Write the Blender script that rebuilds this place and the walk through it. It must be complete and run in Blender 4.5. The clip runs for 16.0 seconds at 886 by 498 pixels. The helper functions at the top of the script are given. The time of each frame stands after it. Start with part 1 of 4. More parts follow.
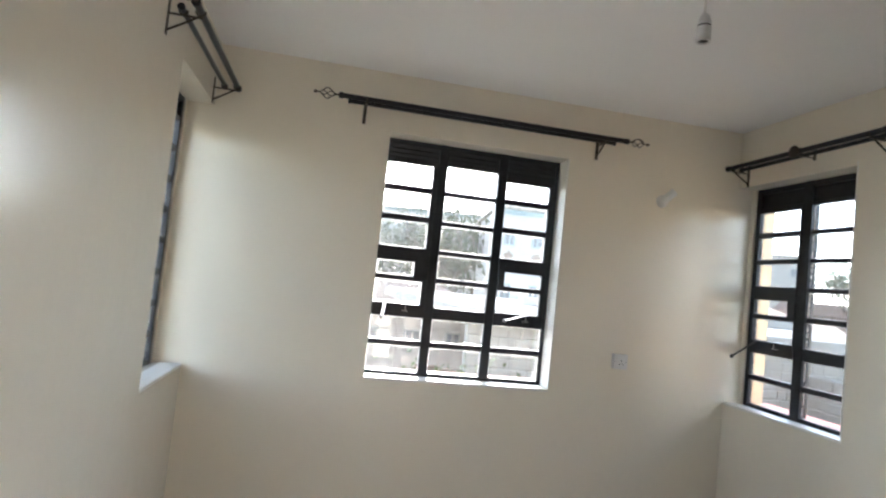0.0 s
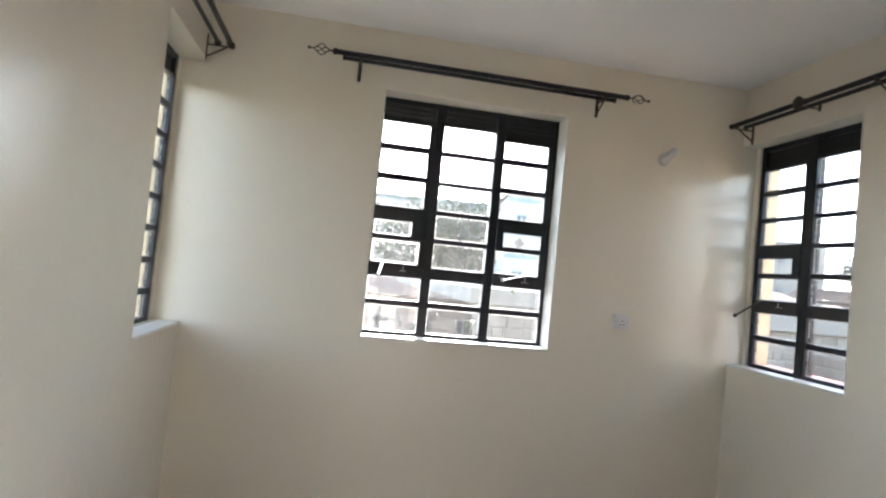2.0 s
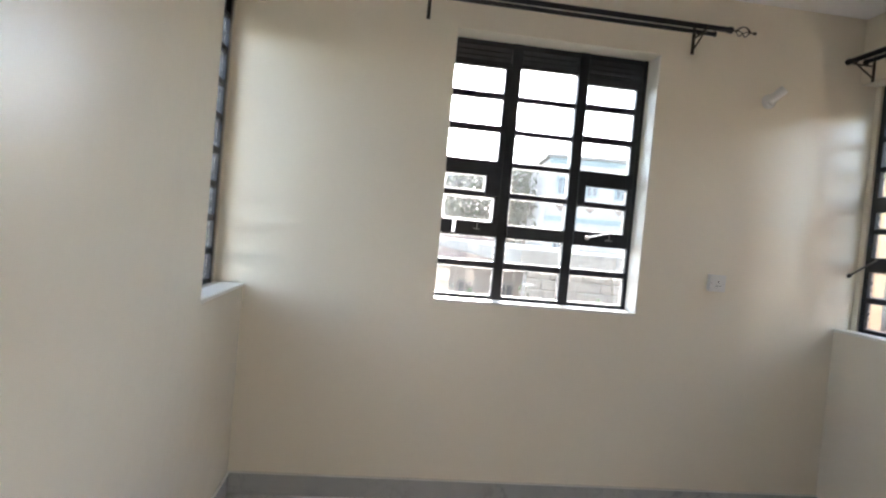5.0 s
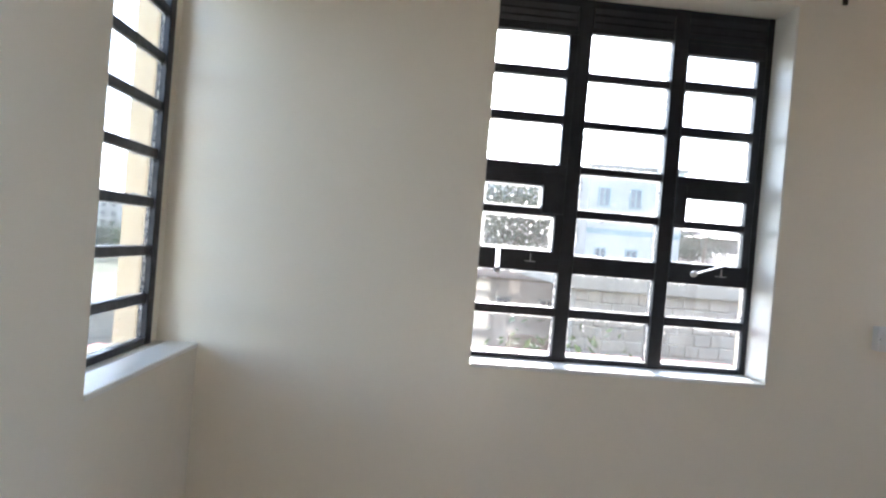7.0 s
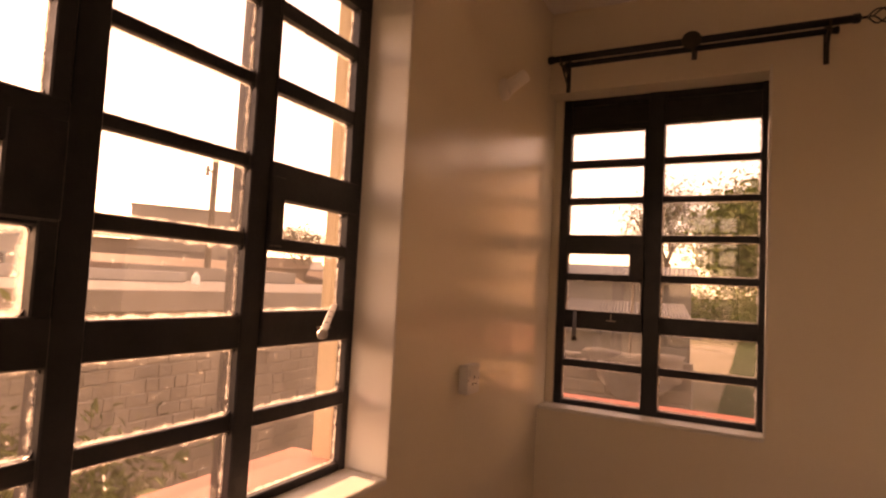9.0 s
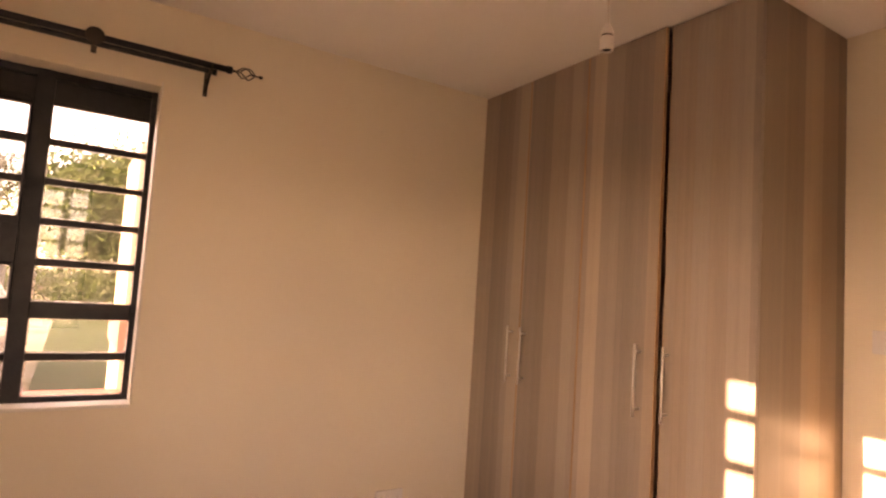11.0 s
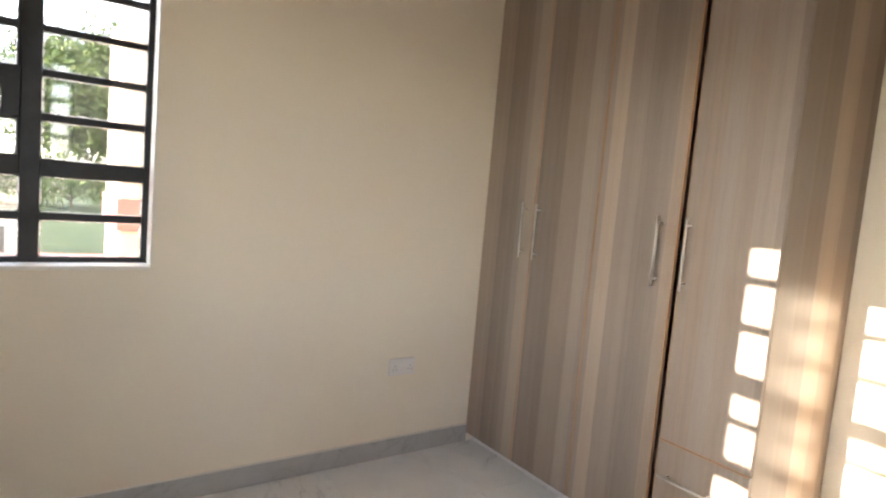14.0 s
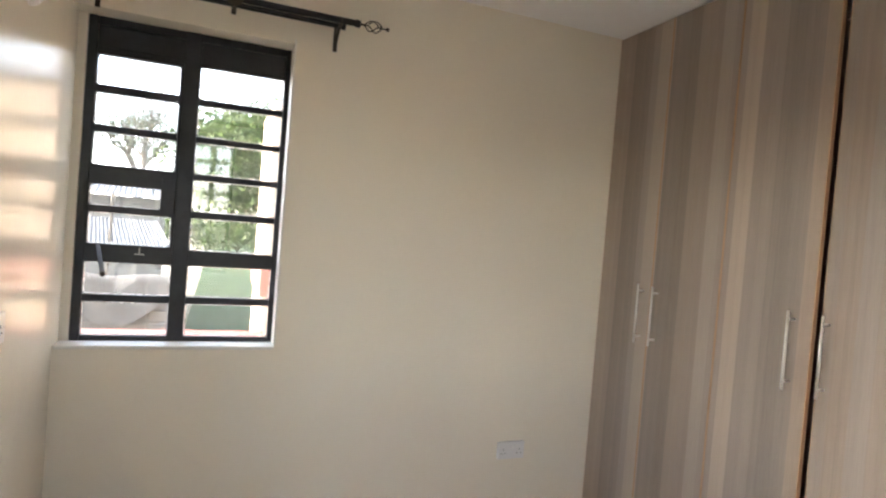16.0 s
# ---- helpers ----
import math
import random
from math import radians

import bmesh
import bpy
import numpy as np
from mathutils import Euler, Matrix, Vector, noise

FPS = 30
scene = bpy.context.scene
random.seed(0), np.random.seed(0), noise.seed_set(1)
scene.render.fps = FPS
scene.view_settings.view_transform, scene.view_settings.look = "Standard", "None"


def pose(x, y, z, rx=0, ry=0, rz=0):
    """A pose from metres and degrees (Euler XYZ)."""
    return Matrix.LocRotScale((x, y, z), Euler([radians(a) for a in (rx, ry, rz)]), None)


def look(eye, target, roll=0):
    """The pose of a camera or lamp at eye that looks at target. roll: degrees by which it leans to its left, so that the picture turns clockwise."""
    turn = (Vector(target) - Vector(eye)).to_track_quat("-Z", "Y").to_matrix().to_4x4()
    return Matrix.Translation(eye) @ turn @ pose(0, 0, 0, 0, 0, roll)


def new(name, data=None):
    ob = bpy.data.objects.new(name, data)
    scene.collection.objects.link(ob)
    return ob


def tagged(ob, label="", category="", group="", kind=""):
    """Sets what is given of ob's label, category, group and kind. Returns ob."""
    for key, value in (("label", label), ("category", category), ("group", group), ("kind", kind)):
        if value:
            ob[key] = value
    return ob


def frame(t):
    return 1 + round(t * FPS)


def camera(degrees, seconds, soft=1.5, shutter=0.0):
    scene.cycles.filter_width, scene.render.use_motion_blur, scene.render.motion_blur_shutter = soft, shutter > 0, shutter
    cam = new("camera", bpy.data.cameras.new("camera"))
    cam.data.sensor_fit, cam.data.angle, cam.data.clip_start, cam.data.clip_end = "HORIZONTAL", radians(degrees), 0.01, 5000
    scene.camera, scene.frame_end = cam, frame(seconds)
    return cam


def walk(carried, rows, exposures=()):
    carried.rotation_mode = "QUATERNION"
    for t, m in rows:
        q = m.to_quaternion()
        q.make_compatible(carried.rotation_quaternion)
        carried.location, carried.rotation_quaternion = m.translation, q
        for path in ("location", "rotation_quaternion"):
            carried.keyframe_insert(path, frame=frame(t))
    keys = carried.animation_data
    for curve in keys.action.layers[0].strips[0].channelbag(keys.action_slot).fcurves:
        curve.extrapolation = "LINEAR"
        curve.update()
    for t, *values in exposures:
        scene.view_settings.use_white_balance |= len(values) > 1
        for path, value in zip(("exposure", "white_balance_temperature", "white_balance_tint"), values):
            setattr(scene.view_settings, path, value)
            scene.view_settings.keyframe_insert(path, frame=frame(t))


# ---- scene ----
cam = camera(74.6, 16.0, 2.3)
PATH = [
    (0, (0.668, 2.823, 1.563), (1.049, 4.783, 1.679), 6.0),
    (0.5, (0.764, 2.794, 1.557), (1.147, 4.752, 1.699), 5.8),
    (1, (0.799, 2.792, 1.537), (1.175, 4.751, 1.671), 5.7),
    (1.5, (0.774, 2.818, 1.459), (1.129, 4.783, 1.572), 5.7),
    (2, (0.773, 2.84, 1.393), (1.116, 4.809, 1.476), 5.6),
    (2.5, (0.775, 2.85, 1.35), (1.131, 4.817, 1.399), 5.4),
    (3, (0.823, 2.842, 1.337), (1.218, 4.803, 1.377), 5.2),
    (3.5, (0.848, 2.828, 1.347), (1.273, 4.783, 1.364), 5.0),
    (4, (0.798, 2.859, 1.353), (1.204, 4.817, 1.339), 5.2),
    (4.5, (0.693, 2.982, 1.334), (1.05, 4.95, 1.303), 5.3),
    (5, (0.61, 3.124, 1.339), (0.843, 5.109, 1.289), 5.2),
    (5.2, (0.578, 3.177, 1.344), (0.726, 5.171, 1.285), 5.0),
    (7.3, (0.72, 4.206, 1.43), (0.824, 6.203, 1.419), 4.8),
    (7.5, (0.73, 4.354, 1.437), (0.987, 6.337, 1.438), 4.7),
    (8, (0.705, 4.777, 1.493), (1.516, 6.604, 1.547), 4.1),
    (8.5, (0.671, 5.014, 1.509), (2.039, 6.469, 1.61), 3.4),
    (9, (0.748, 5.219, 1.502), (2.51, 6.159, 1.621), 3.0),
    (9.5, (0.731, 5.415, 1.519), (2.67, 5.889, 1.645), 3.8),
    (10, (0.615, 5.487, 1.528), (2.606, 5.413, 1.697), 4.5),
    (10.2, (0.573, 5.465, 1.55), (2.541, 5.161, 1.732), 4.7),
    (12.3, (0.325, 5.404, 1.471), (1.574, 3.842, 1.484), 2.5),
    (12.5, (0.327, 5.413, 1.434), (1.581, 3.855, 1.434), 2.7),
    (13, (0.401, 5.471, 1.403), (1.704, 3.955, 1.348), 3.3),
    (13.5, (0.481, 5.508, 1.372), (1.944, 4.148, 1.257), 4.2),
    (14, (0.55, 5.536, 1.397), (2.186, 4.398, 1.219), 4.9),
    (14.5, (0.558, 5.494, 1.417), (2.328, 4.579, 1.248), 5.1),
    (15, (0.552, 5.484, 1.458), (2.384, 4.689, 1.344), 4.8),
    (15.5, (0.532, 5.484, 1.523), (2.375, 4.712, 1.45), 4.8),
    (16, (0.497, 5.436, 1.57), (2.359, 4.709, 1.519), 4.6),
]
EXPOSURES = [(0.0, 4.02, 5900, 11), (5.2, 3.98, 6000, 13), (7.3, 3.65, 5700, 13), (8.0, 3.15, 7400, 27), (8.6, 2.66, 14000, 51), (9.0, 2.5, 24000, 63), (9.5, 2.7, 48000, 75), (10.2, 3.7, 98000, 79), (10.6, 3.88, 26000, 64), (11.2, 4.12, 13000, 48), (11.8, 4.34, 9400, 37), (12.3, 4.52, 8100, 31), (13.2, 4.42, 7100, 21), (14.0, 4.4, 6900, 18), (15.0, 4.46, 6700, 17), (16.0, 4.36, 6600, 16)]
walk(cam, [(t, look(eye, target, roll)) for t, eye, target, roll in PATH], EXPOSURES)

# ---- world, sun ----
SUN = Vector((0.115, 1.0, 0.332)).normalized()
world = bpy.data.worlds.new("sky")
scene.world = world
world.use_nodes = True
wn = world.node_tree.nodes
sky = wn.new("ShaderNodeTexSky")
sky.sky_type = "NISHITA"
sky.sun_disc = False
sky.sun_elevation = math.asin(SUN.z)
sky.sun_rotation = math.atan2(SUN.x, SUN.y)
sky.air_density, sky.dust_density, sky.ozone_density = 1.0, 0.7, 1.0
haze = wn.new("ShaderNodeHueSaturation")
haze.inputs["Saturation"].default_value = 0.52
world.node_tree.links.new(sky.outputs[0], haze.inputs["Color"])
world.node_tree.links.new(haze.outputs[0], wn["Background"].inputs[0])
wn["Background"].inputs[1].default_value = 0.15
sun = new("sun", bpy.data.lights.new("sun", "SUN"))
sun.data.energy, sun.data.angle, sun.data.color = 2.0, radians(0.5), (1.0, 0.92, 0.80)
sun.matrix_world = look(SUN * 50, (0, 0, 0))

# fill light for the next room: one lamp in each added, unseen side opening
for name, x, aim in (("hall_fill_west", -1.62, 1), ("hall_fill_east", 4.22, -1)):
    lamp = new(name, bpy.data.lights.new(name, "AREA"))
    lamp.data.shape, lamp.data.size, lamp.data.size_y = "RECTANGLE", 0.8, 0.9
    lamp.data.energy, lamp.data.color = 0.08, (1.0, 0.97, 0.93)
    lamp.matrix_world = look((x, 1.0, 1.62), (x + aim, 1.0, 1.55))


# ---- materials ----
def material(name, color, rough=0.6, metal=0.0, spec=0.5):
    m = bpy.data.materials.new(name)
    m.use_nodes = True
    b = m.node_tree.nodes["Principled BSDF"]
    b.inputs["Base Color"].default_value = (*color, 1)
    b.inputs["Roughness"].default_value = rough
    b.inputs["Metallic"].default_value = metal
    b.inputs["Specular IOR Level"].default_value = spec
    return m, m.node_tree.nodes, m.node_tree.links, b


def coords(n, l, scale=(1, 1, 1), space="Object"):
    tc, mp = n.new("ShaderNodeTexCoord"), n.new("ShaderNodeMapping")
    mp.inputs["Scale"].default_value = scale
    l.new(tc.outputs[space], mp.inputs[0])
    return mp.outputs[0]


def place(n, l, scale=(1, 1, 1)):
    """World position, so that a surface made of pieces carries on across them."""
    g, mp = n.new("ShaderNodeNewGeometry"), n.new("ShaderNodeMapping")
    mp.inputs["Scale"].default_value = scale
    l.new(g.outputs["Position"], mp.inputs[0])
    return mp.outputs[0]


def noise_tex(n, l, vec, scale, detail=4.0, rough=0.55, distort=0.0):
    t = n.new("ShaderNodeTexNoise")
    t.inputs["Scale"].default_value, t.inputs["Detail"].default_value = scale, detail
    t.inputs["Roughness"].default_value, t.inputs["Distortion"].default_value = rough, distort
    l.new(vec, t.inputs["Vector"])
    return t.outputs["Fac"]


def ramp(n, l, fac, stops, interp="LINEAR"):
    r = n.new("ShaderNodeValToRGB")
    r.color_ramp.interpolation = interp
    while len(r.color_ramp.elements) < len(stops):
        r.color_ramp.elements.new(0.5)
    for e, (p, c) in zip(r.color_ramp.elements, stops):
        e.position, e.color = p, (*c, 1) if len(c) == 3 else c
    l.new(fac, r.inputs[0])
    return r.outputs[0]


def mix(n, l, fac, a, b, mode="MIX"):
    m = n.new("ShaderNodeMix")
    m.data_type, m.blend_type = "RGBA", mode
    for sock, v in ((0, fac), (6, a), (7, b)):
        if isinstance(v, (int, float)):
            m.inputs[sock].default_value = v
        elif isinstance(v, tuple):
            m.inputs[sock].default_value = (*v, 1)
        else:
            l.new(v, m.inputs[sock])
    return m.outputs[2]


def maths(n, l, op, a, b=0.0):
    m = n.new("ShaderNodeMath")
    m.operation = op
    for i, v in enumerate((a, b)):
        if isinstance(v, (int, float)):
            m.inputs[i].default_value = v
        else:
            l.new(v, m.inputs[i])
    return m.outputs[0]


def bump(n, l, b, height, strength=0.2, dist=0.01):
    bp = n.new("ShaderNodeBump")
    bp.inputs["Strength"].default_value, bp.inputs["Distance"].default_value = strength, dist
    l.new(height, bp.inputs["Height"])
    l.new(bp.outputs[0], b.inputs["Normal"])


def paint(name, a, b_, rough, waves=0.0012, grain=0.1):
    """Painted plaster: faint blotches, trowel waves and roller grain."""
    m, n, l, b = material(name, a, rough)
    v = place(n, l)
    l.new(mix(n, l, noise_tex(n, l, v, 1.3, 5), a, b_), b.inputs["Base Color"])
    l.new(ramp(n, l, noise_tex(n, l, v, 3.0, 4), [(0.2, (rough - 0.02,) * 3), (0.8, (rough + 0.02,) * 3)]), b.inputs["Roughness"])
    h = maths(n, l, "ADD", noise_tex(n, l, v, 4.0, 3), maths(n, l, "MULTIPLY", noise_tex(n, l, v, 220, 2), grain))
    bump(n, l, b, h, 0.35, waves * 8)
    return m


M_WALL = paint("cream_silk_paint", (0.868, 0.808, 0.680), (0.850, 0.785, 0.655), 0.245)
M_HALLWALL = paint("off_white_silk_paint", (0.80, 0.765, 0.665), (0.78, 0.74, 0.64), 0.30)
M_CEIL = paint("white_ceiling_paint", (0.92, 0.915, 0.90), (0.90, 0.895, 0.88), 0.65)
M_REVEAL = paint("white_sill_paint", (0.82, 0.80, 0.74), (0.76, 0.74, 0.68), 0.4)
M_OUTWALL = paint("outside_cream_paint", (0.74, 0.60, 0.40), (0.66, 0.52, 0.34), 0.8, 0.0015, 0.3)
# outside cream made darker and peachier to carry the corner block's shade
M_WINGWALL = paint("shaded_peach_paint", (0.68, 0.52, 0.37), (0.62, 0.46, 0.32), 0.85, 0.0015, 0.3)
M_REDSILL = paint("red_oxide_sill", (0.42, 0.10, 0.075), (0.52, 0.20, 0.155), 0.7, 0.003, 0.6)


def marble(name, tint, vein=1.2, depth=0.55):
    m, n, l, b = material(name, tint, 0.12)
    v = place(n, l)
    veins = noise_tex(n, l, v, vein, 6, 0.6, 1.6)
    cloud = noise_tex(n, l, v, 3.5, 6, 0.6, 0.6)
    dark = tuple(c * depth for c in tint)
    mid = tuple(c * 0.86 for c in tint)
    c1 = ramp(n, l, veins, [(0.0, tint), (0.475, tint), (0.497, dark), (0.505, mid), (0.54, tint), (1.0, tint)])
    c2 = ramp(n, l, cloud, [(0.35, mid), (0.62, tint)])
    col = mix(n, l, 0.5, mix(n, l, ramp(n, l, noise_tex(n, l, v, 1.7, 3), [(0.45, (0, 0, 0)), (0.62, (1, 1, 1))]), tint, c1), c2)
    oi = n.new("ShaderNodeObjectInfo")
    col = mix(n, l, 0.05, col, mix(n, l, oi.outputs["Random"], (0.3, 0.3, 0.3), (0.9, 0.9, 0.9)))
    l.new(col, b.inputs["Base Color"])
    l.new(ramp(n, l, noise_tex(n, l, v, 6, 5), [(0.3, (0.05,) * 3), (0.7, (0.12,) * 3)]), b.inputs["Roughness"])
    return m


M_TILE = marble("grey_marble_tile", (0.79, 0.785, 0.775), 1.3, 0.30)
M_SKIRT = marble("grey_marble_skirting", (0.45, 0.455, 0.455), 3.0, 0.35)
M_GROUT = material("grey_grout", (0.52, 0.51, 0.50), 0.9)[0]


def laminate(name, tone):
    """Wood-print laminate: upright boards of unlike width in grey and tan, soft at their edges, with fine streaks."""
    m, n, l, b = material(name, (0.3, 0.22, 0.16), 0.30)
    g, sep = n.new("ShaderNodeNewGeometry"), n.new("ShaderNodeSeparateXYZ")
    l.new(g.outputs["Position"], sep.inputs[0])
    across = maths(n, l, "ADD", sep.outputs[0], maths(n, l, "MULTIPLY", sep.outputs[1], 0.93))
    sway = maths(n, l, "MULTIPLY", maths(n, l, "SUBTRACT", noise_tex(n, l, place(n, l, (1, 1, 0.10)), 5.0, 2), 0.5), 0.020)
    across = maths(n, l, "ADD", across, maths(n, l, "ADD", sway, 7.31))

    def boards(per_metre, soft):
        v = n.new("ShaderNodeTexVoronoi")
        v.voronoi_dimensions, v.feature = "1D", "SMOOTH_F1"
        v.inputs["Scale"].default_value, v.inputs["Smoothness"].default_value = per_metre, soft
        l.new(across, v.inputs["W"])
        sc = n.new("ShaderNodeSeparateColor")
        l.new(v.outputs["Color"], sc.inputs[0])
        return sc.outputs

    wide, thin = boards(13.5, 0.08), boards(38.0, 0.35)
    c = ramp(n, l, wide[0], [(0.08, (0.235, 0.193, 0.160)), (0.30, (0.275, 0.241, 0.214)), (0.50, (0.385, 0.295, 0.222)), (0.70, (0.310, 0.276, 0.248)), (0.92, (0.510, 0.418, 0.336))])
    c = mix(n, l, 0.20, c, ramp(n, l, thin[1], [(0.1, (0.225, 0.190, 0.162)), (0.9, (0.405, 0.322, 0.252))]))
    fine = noise_tex(n, l, place(n, l, (1, 1, 0.012)), 45.0, 5, 0.65)
    grain = noise_tex(n, l, place(n, l, (1, 1, 0.025)), 300.0, 3, 0.6)
    c = mix(n, l, 0.12, c, ramp(n, l, fine, [(0.3, (0.17, 0.135, 0.11)), (0.7, (0.46, 0.375, 0.30))]))
    c = mix(n, l, 0.10, c, ramp(n, l, grain, [(0.35, (0.10, 0.07, 0.05)), (0.6, (0.42, 0.33, 0.25))]))
    c = mix(n, l, 1.0, c, tone, "MULTIPLY")
    l.new(c, b.inputs["Base Color"])
    b.inputs["Specular IOR Level"].default_value = 0.45
    l.new(ramp(n, l, fine, [(0.3, (0.34,) * 3), (0.7, (0.42,) * 3)]), b.inputs["Roughness"])
    bump(n, l, b, grain, 0.06, 0.002)
    return m


M_LAM = laminate("striped_laminate", (1.02, 1.02, 1.02))
# browner copy for the end panel; part of its shade is in the tone
M_LAMSIDE = laminate("shaded_brown_laminate", (0.90, 0.82, 0.72))
M_EDGE = material("tan_edge_band", (0.47, 0.285, 0.165), 0.5)[0]
M_PLINTH = material("white_plinth_strip", (0.74, 0.74, 0.76), 0.45)[0]


def mahogany():
    m, n, l, b = material("varnished_mahogany", (0.16, 0.05, 0.02), 0.28)
    v = place(n, l, (1, 1, 0.06))
    g = noise_tex(n, l, v, 60, 6, 0.65, 0.4)
    c = ramp(n, l, g, [(0.3, (0.055, 0.016, 0.008)), (0.5, (0.15, 0.045, 0.018)), (0.7, (0.25, 0.085, 0.032))])
    c = mix(n, l, ramp(n, l, noise_tex(n, l, place(n, l), 9, 3), [(0.45, (0, 0, 0)), (0.7, (0.5, 0.5, 0.5))]), c, (0.09, 0.025, 0.012))
    l.new(c, b.inputs["Base Color"])
    bump(n, l, b, g, 0.12, 0.003)
    return m


M_WOOD = mahogany()


def steel_paint():
    m, n, l, b = material("black_painted_steel", (0.03, 0.031, 0.036), 0.38, 0.0, 0.4)
    v = place(n, l)
    l.new(ramp(n, l, noise_tex(n, l, v, 14, 6, 0.7), [(0.35, (0.013, 0.015, 0.020)), (0.75, (0.027, 0.029, 0.037))]), b.inputs["Base Color"])
    l.new(ramp(n, l, noise_tex(n, l, v, 30, 4), [(0.3, (0.28,) * 3), (0.7, (0.5,) * 3)]), b.inputs["Roughness"])
    bump(n, l, b, noise_tex(n, l, v, 90, 3), 0.25, 0.004)
    return m


M_STEEL = steel_paint()
M_ROD = material("blackened_rod", (0.018, 0.019, 0.024), 0.32, 0.5)[0]
M_IRON = material("dark_bronze_iron", (0.055, 0.045, 0.035), 0.45, 0.6)[0]
M_CHROME = material("brushed_chrome", (0.74, 0.725, 0.70), 0.34, 0.8)[0]
M_BRASS = material("worn_brass", (0.75, 0.55, 0.22), 0.3, 1.0)[0]
M_PLASTIC = material("white_plastic", (0.76, 0.75, 0.73), 0.35)[0]
# colours for flat pieces that stand in for the shade in holes and slots
M_HOLE_SHADE = material("hole_shade", (0.03, 0.03, 0.03), 0.7)[0]
M_SLOT = material("shaded_slot", (0.42, 0.41, 0.39), 0.7)[0]
M_ZINC = material("paint_spotted_zinc", (0.42, 0.41, 0.40), 0.45, 0.6)[0]
M_CORD = material("white_flex", (0.72, 0.70, 0.66), 0.5)[0]


def glass(name, tint=(0.84, 0.865, 0.88), dirty=1.0, rim_wide=0.009, spot=0.68):
    """Thin clear pane with dust film and old putty and paint splashes."""
    m = bpy.data.materials.new(name)
    m.use_nodes = True
    n, l = m.node_tree.nodes, m.node_tree.links
    n.clear()
    out, tr, gl, df = (n.new(k) for k in ("ShaderNodeOutputMaterial", "ShaderNodeBsdfTransparent", "ShaderNodeBsdfGlossy", "ShaderNodeBsdfDiffuse"))
    tr.inputs[0].default_value = (*tint, 1)
    gl.inputs["Roughness"].default_value = 0.03
    df.inputs[0].default_value = (0.72, 0.70, 0.66, 1)
    fr = n.new("ShaderNodeLayerWeight")
    fr.inputs[0].default_value = 0.5
    gloss = maths(n, l, "ADD", 0.085, maths(n, l, "MULTIPLY", maths(n, l, "POWER", fr.outputs["Facing"], 4.0), 0.9))
    m1, m2 = n.new("ShaderNodeMixShader"), n.new("ShaderNodeMixShader")
    l.new(gloss, m1.inputs[0])
    l.new(tr.outputs[0], m1.inputs[1])
    l.new(gl.outputs[0], m1.inputs[2])
    v = place(n, l)
    spots = ramp(n, l, noise_tex(n, l, v, 75, 3, 0.6), [(0.0, (0, 0, 0)), (spot, (0, 0, 0)), (spot + 0.04, (0.75, 0.75, 0.75))])
    smear = ramp(n, l, noise_tex(n, l, v, 11, 6, 0.7), [(0.42, (0.015, 0.015, 0.015)), (0.8, (0.06, 0.06, 0.06))])
    g = n.new("ShaderNodeTexCoord")
    sep = n.new("ShaderNodeSeparateXYZ")
    l.new(g.outputs["Generated"], sep.inputs[0])
    # distance from the pane's rim, roughened, gives the smeared putty line
    edge = None
    for ax, k in ((0, 0.30), (2, 0.145)):
        d = maths(n, l, "MULTIPLY", maths(n, l, "SUBTRACT", 0.5, maths(n, l, "ABSOLUTE", maths(n, l, "SUBTRACT", sep.outputs[ax], 0.5))), k)
        edge = d if edge is None else maths(n, l, "MINIMUM", edge, d)
    rough_edge = maths(n, l, "ADD", edge, maths(n, l, "MULTIPLY", maths(n, l, "SUBTRACT", noise_tex(n, l, v, 60, 4), 0.5), -0.024))
    rim = ramp(n, l, rough_edge, [(0.0, (0.9,) * 3), (0.0035, (0.7,) * 3), (rim_wide, (0, 0, 0))])
    dirt = maths(n, l, "MAXIMUM", maths(n, l, "MAXIMUM", spots, smear), rim)
    l.new(maths(n, l, "MULTIPLY", dirt, dirty), m2.inputs[0])
    tl, ms = n.new("ShaderNodeBsdfTranslucent"), n.new("ShaderNodeMixShader")
    tl.inputs[0].default_value = (0.72, 0.70, 0.66, 1)
    ms.inputs[0].default_value = 0.5
    l.new(df.outputs[0], ms.inputs[1])
    l.new(tl.outputs[0], ms.inputs[2])
    l.new(m1.outputs[0], m2.inputs[1])
    l.new(ms.outputs[0], m2.inputs[2])
    l.new(m2.outputs[0], out.inputs[0])
    return m


M_GLASS = glass("dusty_window_glass", dirty=0.8)
M_SMEARED = glass("paint_smeared_window_glass", dirty=0.95, rim_wide=0.020, spot=0.62)
M_AMBER = glass("amber_fanlight_glass", (0.88, 0.76, 0.52), 0.0)


def rough_mat(name, stops, scale, rough=0.9, bump_k=0.5, rand=0.0, dist=0.02):
    m, n, l, b = material(name, stops[0][1], rough, 0.0, 0.12)
    v = place(n, l)
    c = ramp(n, l, noise_tex(n, l, v, scale, 6, 0.65), stops)
    if rand:
        oi = n.new("ShaderNodeObjectInfo")
        gi = n.new("ShaderNodeNewGeometry")
        r = maths(n, l, "FRACT", maths(n, l, "ADD", oi.outputs["Random"], gi.outputs["Random Per Island"]))
        c = mix(n, l, rand, c, ramp(n, l, r, [(0.0, tuple(x * 0.45 for x in stops[0][1])), (1.0, tuple(min(1, x * 1.5) for x in stops[-1][1]))]))
    l.new(c, b.inputs["Base Color"])
    bump(n, l, b, noise_tex(n, l, v, scale * 5, 4), bump_k, dist)
    return m


